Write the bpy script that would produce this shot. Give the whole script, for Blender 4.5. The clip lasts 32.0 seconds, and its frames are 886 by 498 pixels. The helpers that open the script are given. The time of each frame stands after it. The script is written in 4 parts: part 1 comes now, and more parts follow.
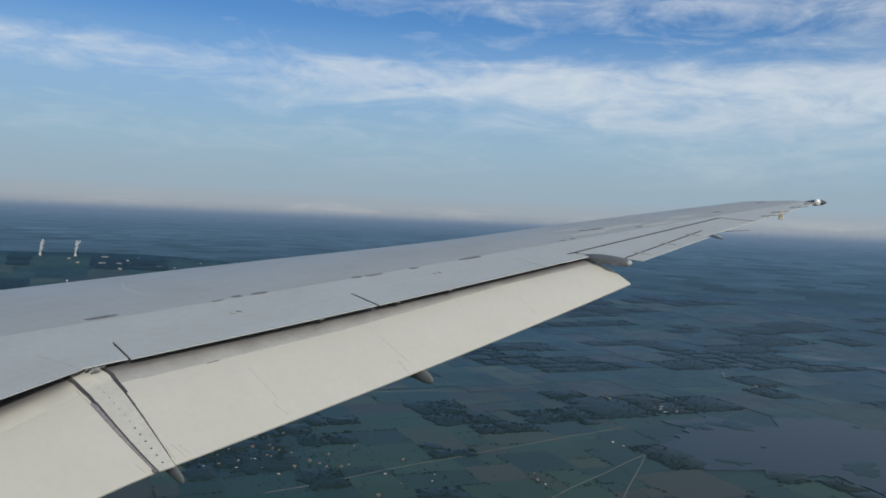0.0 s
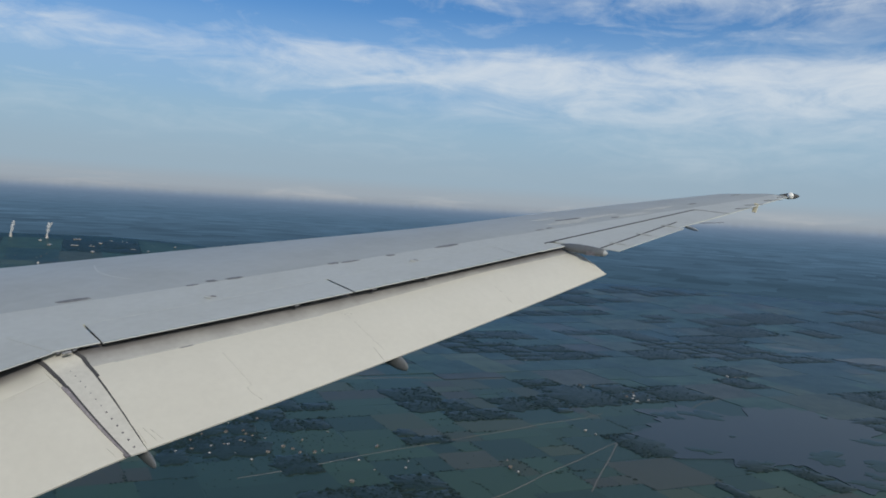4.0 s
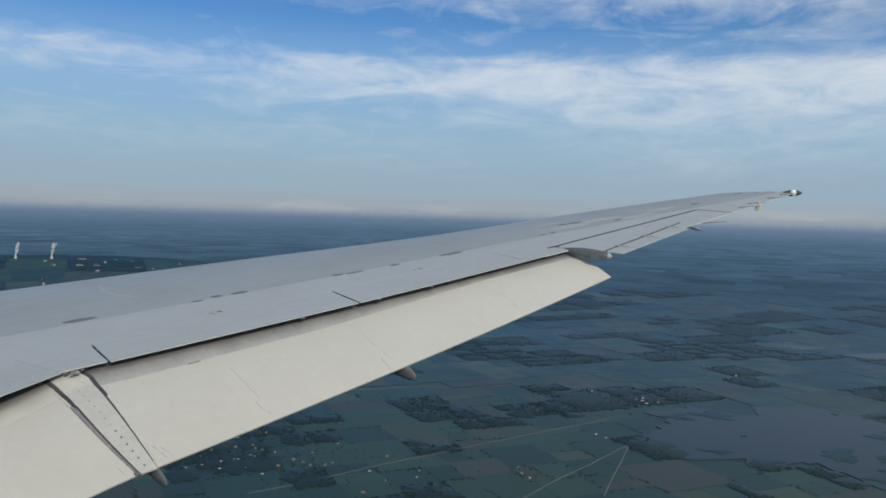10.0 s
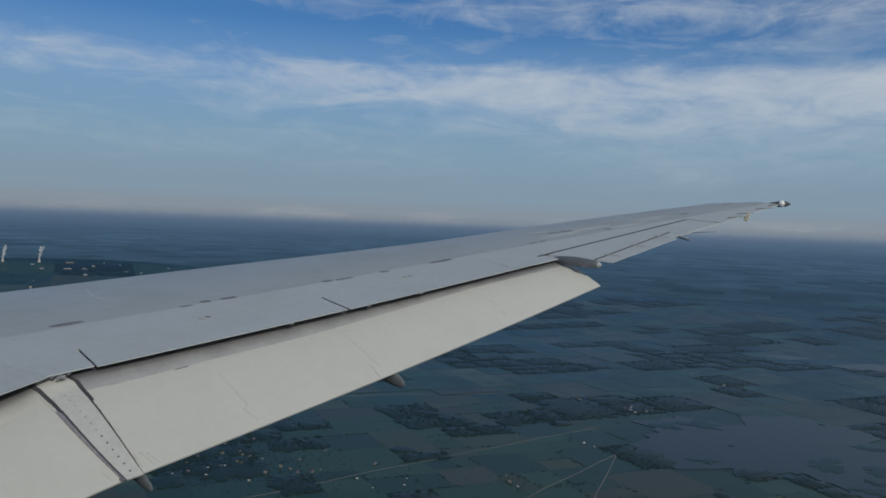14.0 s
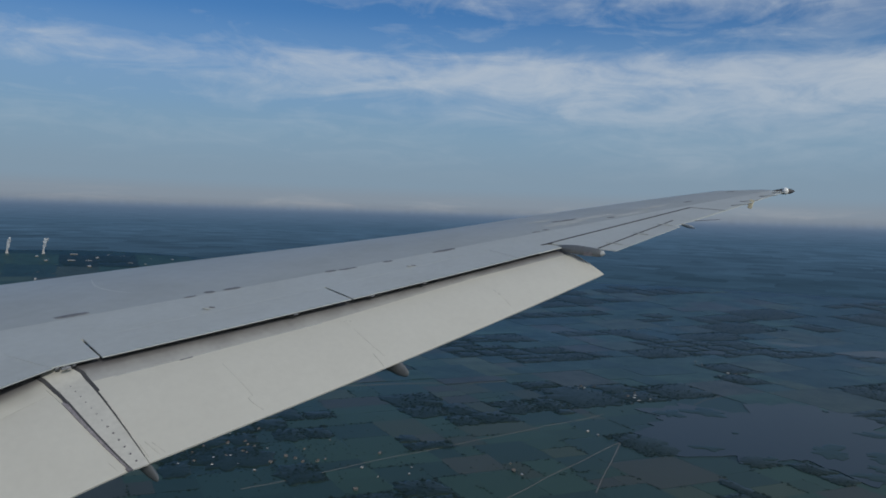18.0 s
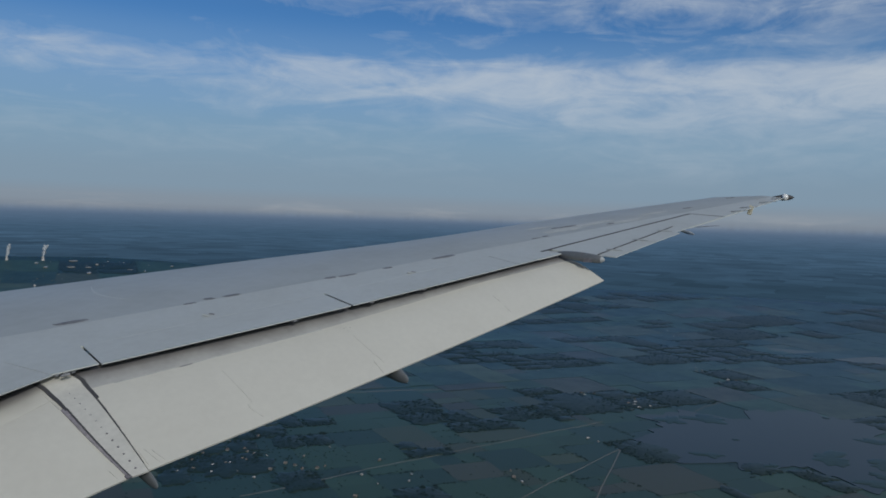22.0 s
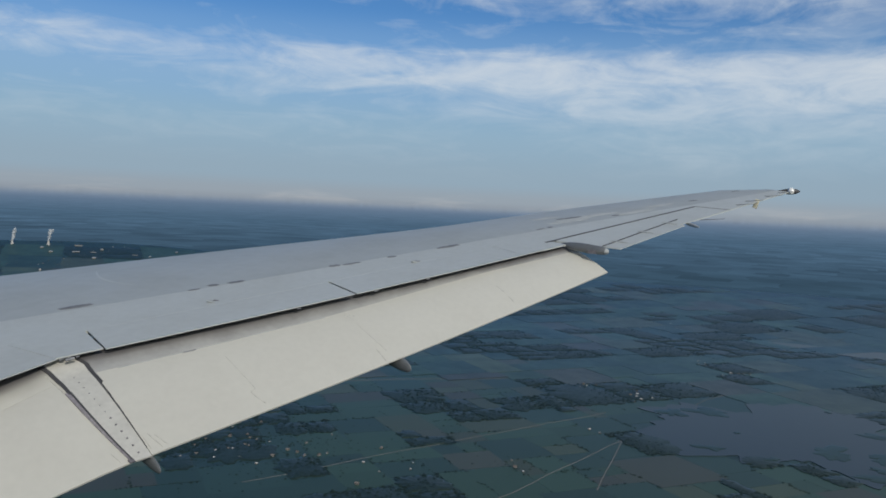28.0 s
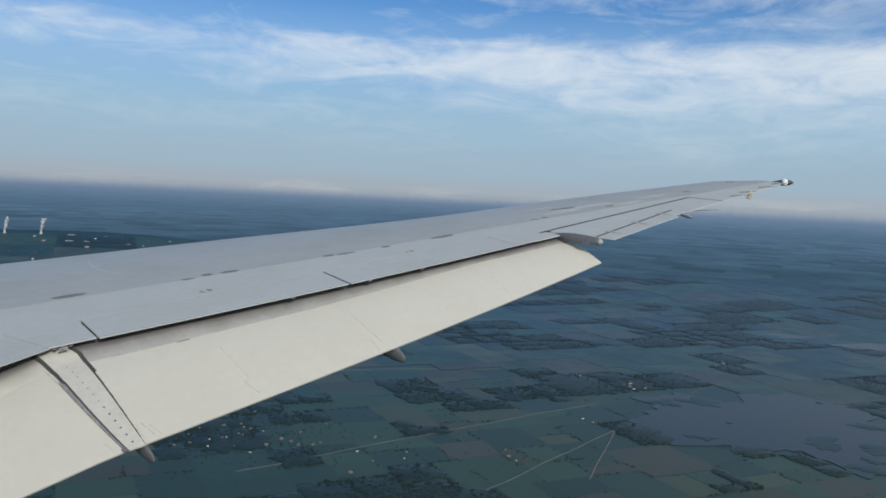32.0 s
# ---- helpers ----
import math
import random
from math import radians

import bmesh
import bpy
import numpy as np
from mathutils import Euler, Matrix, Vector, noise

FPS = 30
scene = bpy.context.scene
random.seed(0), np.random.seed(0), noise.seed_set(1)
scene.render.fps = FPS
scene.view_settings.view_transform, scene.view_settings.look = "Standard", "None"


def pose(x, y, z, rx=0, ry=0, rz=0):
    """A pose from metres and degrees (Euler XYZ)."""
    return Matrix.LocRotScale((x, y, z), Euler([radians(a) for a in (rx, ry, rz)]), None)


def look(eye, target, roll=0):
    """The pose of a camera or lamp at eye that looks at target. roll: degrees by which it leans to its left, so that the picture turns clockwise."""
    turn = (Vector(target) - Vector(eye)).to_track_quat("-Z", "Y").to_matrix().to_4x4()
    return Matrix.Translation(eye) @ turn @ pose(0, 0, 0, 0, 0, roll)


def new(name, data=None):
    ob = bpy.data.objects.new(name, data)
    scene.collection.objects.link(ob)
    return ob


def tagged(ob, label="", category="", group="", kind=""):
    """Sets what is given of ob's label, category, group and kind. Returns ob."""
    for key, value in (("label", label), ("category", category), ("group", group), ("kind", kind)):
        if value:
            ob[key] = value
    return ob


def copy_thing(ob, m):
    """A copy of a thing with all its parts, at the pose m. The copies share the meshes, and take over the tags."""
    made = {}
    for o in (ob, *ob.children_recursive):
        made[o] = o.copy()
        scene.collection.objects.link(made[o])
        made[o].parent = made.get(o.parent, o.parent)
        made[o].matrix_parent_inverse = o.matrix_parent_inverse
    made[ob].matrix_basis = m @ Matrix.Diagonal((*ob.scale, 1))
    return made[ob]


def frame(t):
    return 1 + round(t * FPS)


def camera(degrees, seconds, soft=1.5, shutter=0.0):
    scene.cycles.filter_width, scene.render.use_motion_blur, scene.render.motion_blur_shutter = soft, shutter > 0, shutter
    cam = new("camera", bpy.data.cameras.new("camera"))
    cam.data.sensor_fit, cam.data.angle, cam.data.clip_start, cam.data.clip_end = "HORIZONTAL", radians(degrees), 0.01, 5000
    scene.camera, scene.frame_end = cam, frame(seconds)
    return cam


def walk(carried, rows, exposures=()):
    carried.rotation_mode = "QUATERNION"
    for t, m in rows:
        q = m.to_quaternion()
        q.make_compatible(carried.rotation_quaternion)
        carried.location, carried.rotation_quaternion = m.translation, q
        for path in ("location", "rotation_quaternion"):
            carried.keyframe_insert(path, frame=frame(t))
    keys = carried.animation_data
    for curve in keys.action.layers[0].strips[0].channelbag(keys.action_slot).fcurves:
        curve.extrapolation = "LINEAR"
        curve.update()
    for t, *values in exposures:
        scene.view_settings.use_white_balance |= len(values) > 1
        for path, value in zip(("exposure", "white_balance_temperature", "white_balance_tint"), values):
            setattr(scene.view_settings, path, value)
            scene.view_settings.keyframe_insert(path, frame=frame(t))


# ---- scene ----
# One place: the right wing of an airliner seen from a cabin window, over farmland in low sunlight.
EYE = (0.0, 0.0, 450.0)                       # metres above the land
cam = camera(57.67, 32.0, soft=1.75)
ROWS = [
    (0, 87.911, -2.549, -60.658),
    (0.5, 87.799, -2.610, -60.695),
    (1, 87.796, -2.803, -60.868),
    (1.5, 87.658, -3.541, -61.340),
    (2, 87.731, -3.907, -61.873),
    (2.5, 87.814, -3.915, -62.115),
    (3, 87.661, -3.968, -62.085),
    (3.5, 87.369, -3.760, -62.067),
    (5.5, 86.617, -2.913, -62.834),
    (6, 86.704, -2.699, -62.596),
    (6.5, 86.986, -2.751, -62.335),
    (7, 86.489, -3.240, -62.206),
    (7.5, 86.531, -3.414, -62.650),
    (8, 86.546, -4.101, -62.798),
    (8.5, 86.968, -3.613, -62.652),
    (9, 87.474, -1.735, -62.480),
    (9.5, 87.790, -1.444, -62.278),
    (10, 87.683, -1.634, -62.080),
    (10.5, 87.476, -1.579, -62.068),
    (11, 87.336, -1.668, -61.950),
    (11.5, 87.408, -1.721, -62.126),
    (12, 87.545, -1.755, -62.373),
    (12.5, 87.752, -1.810, -62.530),
    (13, 87.906, -2.000, -62.636),
    (13.5, 88.102, -2.122, -62.667),
    (14, 88.220, -2.229, -62.766),
    (14.5, 88.086, -1.976, -62.715),
    (16.5, 87.632, -2.108, -62.621),
    (17, 87.644, -2.142, -62.700),
    (17.5, 87.448, -2.096, -62.672),
    (18, 87.458, -1.893, -62.545),
    (18.5, 87.544, -1.976, -62.536),
    (19, 87.458, -1.900, -62.488),
    (19.5, 87.291, -1.513, -62.227),
    (20, 87.064, -1.773, -61.933),
    (20.5, 87.586, -1.867, -61.971),
    (21, 87.975, -1.914, -61.961),
    (21.5, 87.761, -1.864, -62.042),
    (22, 87.917, -1.847, -62.565),
    (22.5, 87.913, -2.085, -63.195),
    (23, 87.627, -2.013, -62.944),
    (23.5, 87.587, -1.916, -62.811),
    (24, 87.558, -2.003, -62.767),
    (24.5, 87.464, -2.174, -62.760),
    (25, 87.339, -2.232, -62.731),
    (25.5, 87.156, -2.333, -62.771),
    (27.5, 87.272, -2.558, -62.334),
    (28, 87.161, -2.588, -62.226),
    (28.5, 87.160, -2.689, -62.218),
    (29, 87.147, -2.656, -62.296),
    (29.5, 86.950, -2.689, -62.403),
    (30, 86.782, -2.664, -62.396),
    (30.5, 86.888, -2.808, -62.527),
    (31, 86.722, -2.770, -62.593),
    (31.5, 86.574, -2.868, -62.695),
    (32, 86.478, -2.758, -62.634),
]
EXPOSURES = [(0.0, -0.05, 6450, 8), (9.0, 0.0, 6400, 8), (12.0, -0.25, 6350, 8), (14.0, -0.50, 6150, 8), (20.0, -0.52, 6050, 8),
             (25.0, -0.45, 6050, 8), (28.0, -0.14, 6350, 8), (32.0, 0.1, 6400, 8)]
walk(cam, [(t, pose(*EYE, a, b, c)) for t, a, b, c in ROWS], EXPOSURES)

# ---- sky and sun ----
SUN_FROM = Vector((-0.54, -0.70, 0.47)).normalized()
sun_az = math.atan2(SUN_FROM.x, SUN_FROM.y)
sun_el = math.asin(SUN_FROM.z)
sun_data = bpy.data.lights.new("sun", "SUN")
sun_data.energy, sun_data.angle, sun_data.color = 2.4, radians(0.53), (1.0, 0.92, 0.80)
sun = new("sun", sun_data)
sun.matrix_world = look((0, 0, 260), Vector((0, 0, 260)) - SUN_FROM)

world = bpy.data.worlds.new("sky")
scene.world = world
world.use_nodes = True
wn, wl = world.node_tree.nodes, world.node_tree.links
wn.clear()


def wnode(kind, **given):
    n = wn.new(kind)
    for k, v in given.items():
        n.inputs[k].default_value = v
    return n


def wmath(op, a, b=None, clamp=False):
    n = wn.new("ShaderNodeMath")
    n.operation, n.use_clamp = op, clamp
    for i, v in enumerate((a, b)):
        if v is None:
            continue
        if isinstance(v, (int, float)):
            n.inputs[i].default_value = v
        else:
            wl.new(v, n.inputs[i])
    return n.outputs[0]


def wramp(fac, stops, mode="EASE"):
    n = wn.new("ShaderNodeValToRGB")
    n.color_ramp.interpolation = mode
    e = n.color_ramp.elements
    while len(e) < len(stops):
        e.new(0.5)
    for item, (pos, col) in zip(e, stops):
        item.position = pos
        item.color = (*col, 1) if isinstance(col, tuple) else (col, col, col, 1)
    wl.new(fac, n.inputs[0])
    return n.outputs[0]


def wmix(fac, a, b):
    n = wn.new("ShaderNodeMix")
    n.data_type = "RGBA"
    for sock, v in ((n.inputs[0], fac), (n.inputs[6], a), (n.inputs[7], b)):
        if isinstance(v, (int, float)):
            sock.default_value = v
        elif isinstance(v, tuple):
            sock.default_value = (*v, 1)
        else:
            wl.new(v, sock)
    return n.outputs[2]


sky = wn.new("ShaderNodeTexSky")
sky.sky_type, sky.sun_disc = "NISHITA", False
sky.sun_elevation, sky.sun_rotation = sun_el, sun_az
sky.altitude, sky.air_density, sky.dust_density, sky.ozone_density = 900, 1.0, 0.6, 2.2
SKY_STRENGTH = 0.085
coord = wn.new("ShaderNodeTexCoord")
sep = wn.new("ShaderNodeSeparateXYZ")
wl.new(coord.outputs["Generated"], sep.inputs[0])
el = sep.outputs[2]                           # sine of the height over the horizon
el01 = wmath("MULTIPLY_ADD", el, 2.0, True)
wn[-1].inputs[2].default_value = 0.2          # 0.2 is the horizon, 0.1 per 2.9 degrees
# cirrus in long, nearly level streaks: bearing along, height across
bearing = wmath("ARCTAN2", sep.outputs[1], sep.outputs[0])
comb = wn.new("ShaderNodeCombineXYZ")
wl.new(bearing, comb.inputs[0])
wl.new(el, comb.inputs[1])


def cirrus(turn, sx, sy, scale, detail, rough, distort, seed):
    m = wn.new("ShaderNodeMapping")
    m.inputs["Rotation"].default_value = (0, 0, radians(turn))
    m.inputs["Scale"].default_value = (sx, sy, 1)
    m.inputs["Location"].default_value = (seed, seed * 0.7, seed * 0.3)
    wl.new(comb.outputs[0], m.inputs[0])
    n = wnode("ShaderNodeTexNoise", Scale=scale, Detail=detail, Roughness=rough, Distortion=distort)
    wl.new(m.outputs[0], n.inputs["Vector"])
    return n.outputs[0]


broad = cirrus(4, 1.0, 3.6, 3.2, 4, 0.5, 0.4, 3.1)
fine = cirrus(7, 1.0, 4.2, 8.5, 9, 0.62, 0.9, 8.7)
wisps = cirrus(-14, 1.0, 2.6, 11, 10, 0.66, 1.1, 1.9)
mass = wmath("ADD", wmath("MULTIPLY", broad, 0.46), wmath("MULTIPLY", fine, 0.36))
mass = wmath("ADD", mass, wmath("MULTIPLY", wisps, 0.22))
band = wramp(el01, [(0.24, 0.0), (0.40, 0.07), (0.47, 0.08), (0.55, 0.205), (0.61, 0.03), (0.66, 0.01), (0.72, 0.075), (0.80, 0.05), (1.0, 0.03)])
toward = wmath("MULTIPLY", wmath("SUBTRACT", 0.55, bearing), 0.11)     # thicker towards the tip
cover = wramp(wmath("ADD", wmath("ADD", mass, band), toward), [(0.56, 0.0), (0.64, 0.22), (0.74, 0.62), (0.86, 0.92)], "LINEAR")
low_clear = wramp(el01, [(0.25, 0.0), (0.38, 0.45), (0.50, 1.0)])
cover = wmath("MULTIPLY", cover, low_clear)
veil = wramp(el01, [(0.2, 1.0), (0.36, 0.96), (0.48, 0.72), (0.58, 0.36), (0.68, 0.10), (1.0, 0.0)])
veil_col = wramp(el01, [(0.19, (0.20, 0.25, 0.34)), (0.208, (0.335, 0.37, 0.415)), (0.225, (0.345, 0.395, 0.45)), (0.27, (0.33, 0.43, 0.52)),
                        (0.4, (0.33, 0.47, 0.59)), (0.56, (0.36, 0.51, 0.68))])
scale_sky = wn.new("ShaderNodeVectorMath")
scale_sky.operation = "SCALE"
scale_sky.inputs["Scale"].default_value = SKY_STRENGTH
wl.new(sky.outputs[0], scale_sky.inputs[0])
tint = wn.new("ShaderNodeVectorMath")
tint.operation = "MULTIPLY"
tint.inputs[1].default_value = (0.35, 0.72, 1.07)
wl.new(scale_sky.outputs[0], tint.inputs[0])
air = wmix(veil, tint.outputs[0], veil_col)
above = wmix(cover, air, (0.72, 0.76, 0.80))
# a broken line of small clouds low over the far land
puffs = cirrus(1, 1.0, 7.0, 9.0, 6, 0.6, 0.3, 5.3)
puff_band = wramp(el01, [(0.196, 0.0), (0.214, 1.0), (0.226, 0.5), (0.244, 0.0)])
puff = wmath("MULTIPLY", wramp(puffs, [(0.49, 0.0), (0.68, 0.38)], "LINEAR"), puff_band)
above = wmix(puff, above, (0.60, 0.58, 0.57))
# land too far off to make out, blue distance haze painted into its colours
hazy_far_land = wramp(el01, [(0.0, (0.040, 0.075, 0.112)), (0.06, (0.046, 0.088, 0.134)), (0.1, (0.055, 0.102, 0.158)), (0.15, (0.075, 0.135, 0.208)), (0.186, (0.115, 0.182, 0.272)), (0.2, (0.17, 0.24, 0.34))])
low = wmath("MINIMUM", wmath("SUBTRACT", el, 0.004), -0.006)
flat = wn.new("ShaderNodeCombineXYZ")
wl.new(wmath("DIVIDE", sep.outputs[0], low), flat.inputs[0])
wl.new(wmath("DIVIDE", sep.outputs[1], low), flat.inputs[1])
mottle = wnode("ShaderNodeTexNoise", Scale=0.55, Detail=6, Roughness=0.62)
wl.new(flat.outputs[0], mottle.inputs["Vector"])
mottled = wn.new("ShaderNodeVectorMath")
mottled.operation = "SCALE"
wl.new(hazy_far_land, mottled.inputs[0])
wl.new(wmath("ADD", wmath("MULTIPLY", mottle.outputs[0], 0.75), 0.63), mottled.inputs["Scale"])
plots = wnode("ShaderNodeTexVoronoi", Scale=1.3, Randomness=0.9)
plots.distance = "CHEBYCHEV"
wl.new(flat.outputs[0], plots.inputs["Vector"])
plot_tone = wn.new("ShaderNodeVectorMath")
plot_tone.operation = "SCALE"
wl.new(mottled.outputs[0], plot_tone.inputs[0])
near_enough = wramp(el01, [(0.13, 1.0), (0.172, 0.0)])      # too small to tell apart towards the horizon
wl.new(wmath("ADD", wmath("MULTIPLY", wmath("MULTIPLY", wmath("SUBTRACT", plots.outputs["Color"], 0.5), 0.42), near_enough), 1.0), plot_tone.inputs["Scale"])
hazy_far_land = plot_tone.outputs[0]
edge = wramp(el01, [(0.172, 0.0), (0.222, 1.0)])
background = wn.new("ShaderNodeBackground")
wl.new(wmix(edge, hazy_far_land, above), background.inputs[0])
out = wn.new("ShaderNodeOutputWorld")
wl.new(background.outputs[0], out.inputs[0])


# ---- materials ----
def material(name, colour, rough=0.5, metal=0.0, stain=0.1, stain_size=1.5, grain=0.05, grain_size=30.0, bump=0.0,
             per_object=0.0, dirt=None, streak=(1, 1, 1), specular=0.5, haze_sheen=0.0, soot_shade=None):
    m = bpy.data.materials.new(name)
    m.use_nodes = True
    n, l = m.node_tree.nodes, m.node_tree.links
    b = n["Principled BSDF"]
    b.inputs["Roughness"].default_value, b.inputs["Metallic"].default_value = rough, metal
    b.inputs["Specular IOR Level"].default_value = specular
    # blue-tinted sheen stands in for the haze over the land
    if haze_sheen:
        b.inputs["Sheen Weight"].default_value, b.inputs["Sheen Roughness"].default_value = haze_sheen, 0.22
        b.inputs["Sheen Tint"].default_value = (0.10, 0.44, 1.0, 1)
    tc = n.new("ShaderNodeTexCoord")
    mp = n.new("ShaderNodeMapping")
    mp.inputs["Scale"].default_value = streak
    l.new(tc.outputs["Object"], mp.inputs[0])
    big, small = n.new("ShaderNodeTexNoise"), n.new("ShaderNodeTexNoise")
    big.inputs["Scale"].default_value, big.inputs["Detail"].default_value = 1 / stain_size, 5
    big.inputs["Roughness"].default_value = 0.62
    small.inputs["Scale"].default_value, small.inputs["Detail"].default_value = grain_size, 4
    for t in (big, small):
        l.new(mp.outputs[0], t.inputs["Vector"])
    mix = n.new("ShaderNodeMix")
    mix.data_type = "RGBA"
    dirt = dirt or tuple(c * (1 - stain * 2.2) for c in colour)
    mix.inputs[6].default_value, mix.inputs[7].default_value = (*colour, 1), (*dirt, 1)
    rmp = n.new("ShaderNodeMapRange")
    rmp.inputs[1].default_value, rmp.inputs[2].default_value = 0.42, 0.72
    rmp.inputs[3].default_value, rmp.inputs[4].default_value = 0.0, min(1.0, stain * 6)
    l.new(big.outputs[0], rmp.inputs[0])
    l.new(rmp.outputs[0], mix.inputs[0])
    colour_out = mix.outputs[2]
    if soot_shade:                                   # streaky soot plus painted shade, as thick as the mesh's own attribute says
        at = n.new("ShaderNodeAttribute")
        at.attribute_name = "soot_shade"
        add = n.new("ShaderNodeMath")
        add.operation = "MULTIPLY_ADD"
        l.new(big.outputs[0], add.inputs[0])
        add.inputs[1].default_value = 0.5
        l.new(at.outputs["Fac"], add.inputs[2])
        thick = n.new("ShaderNodeMapRange")
        thick.interpolation_type = "SMOOTHSTEP"
        thick.inputs[1].default_value, thick.inputs[2].default_value = 0.2, 1.2
        l.new(add.outputs[0], thick.inputs[0])
        sm = n.new("ShaderNodeMix")
        sm.data_type = "RGBA"
        sm.inputs[7].default_value = (*soot_shade, 1)
        l.new(thick.outputs[0], sm.inputs[0])
        l.new(mix.outputs[2], sm.inputs[6])
        colour_out = sm.outputs[2]
    hsv = n.new("ShaderNodeHueSaturation")
    l.new(colour_out, hsv.inputs["Color"])
    val = n.new("ShaderNodeMapRange")
    val.inputs[1].default_value, val.inputs[2].default_value = 0.3, 0.7
    val.inputs[3].default_value, val.inputs[4].default_value = 1 - grain, 1 + grain
    l.new(small.outputs[0], val.inputs[0])
    value = val.outputs[0]
    if per_object:
        info = n.new("ShaderNodeObjectInfo")
        pr = n.new("ShaderNodeMapRange")
        pr.inputs[3].default_value, pr.inputs[4].default_value = 1 - per_object, 1 + per_object
        l.new(info.outputs["Random"], pr.inputs[0])
        mu = n.new("ShaderNodeMath")
        mu.operation = "MULTIPLY"
        l.new(value, mu.inputs[0])
        l.new(pr.outputs[0], mu.inputs[1])
        value = mu.outputs[0]
        hu = n.new("ShaderNodeMapRange")
        hu.inputs[3].default_value, hu.inputs[4].default_value = 0.5 - per_object * 0.07, 0.5 + per_object * 0.07
        l.new(info.outputs["Random"], hu.inputs[0])
        l.new(hu.outputs[0], hsv.inputs["Hue"])
    l.new(value, hsv.inputs["Value"])
    l.new(hsv.outputs[0], b.inputs["Base Color"])
    rr = n.new("ShaderNodeMapRange")
    rr.inputs[3].default_value, rr.inputs[4].default_value = max(0.02, rough - 0.1), min(1, rough + 0.12)
    l.new(big.outputs[0], rr.inputs[0])
    l.new(rr.outputs[0], b.inputs["Roughness"])
    if bump:
        bp = n.new("ShaderNodeBump")
        bp.inputs["Strength"].default_value, bp.inputs["Distance"].default_value = 0.5, bump
        l.new(small.outputs[0], bp.inputs["Height"])
        l.new(bp.outputs[0], b.inputs["Normal"])
    return m


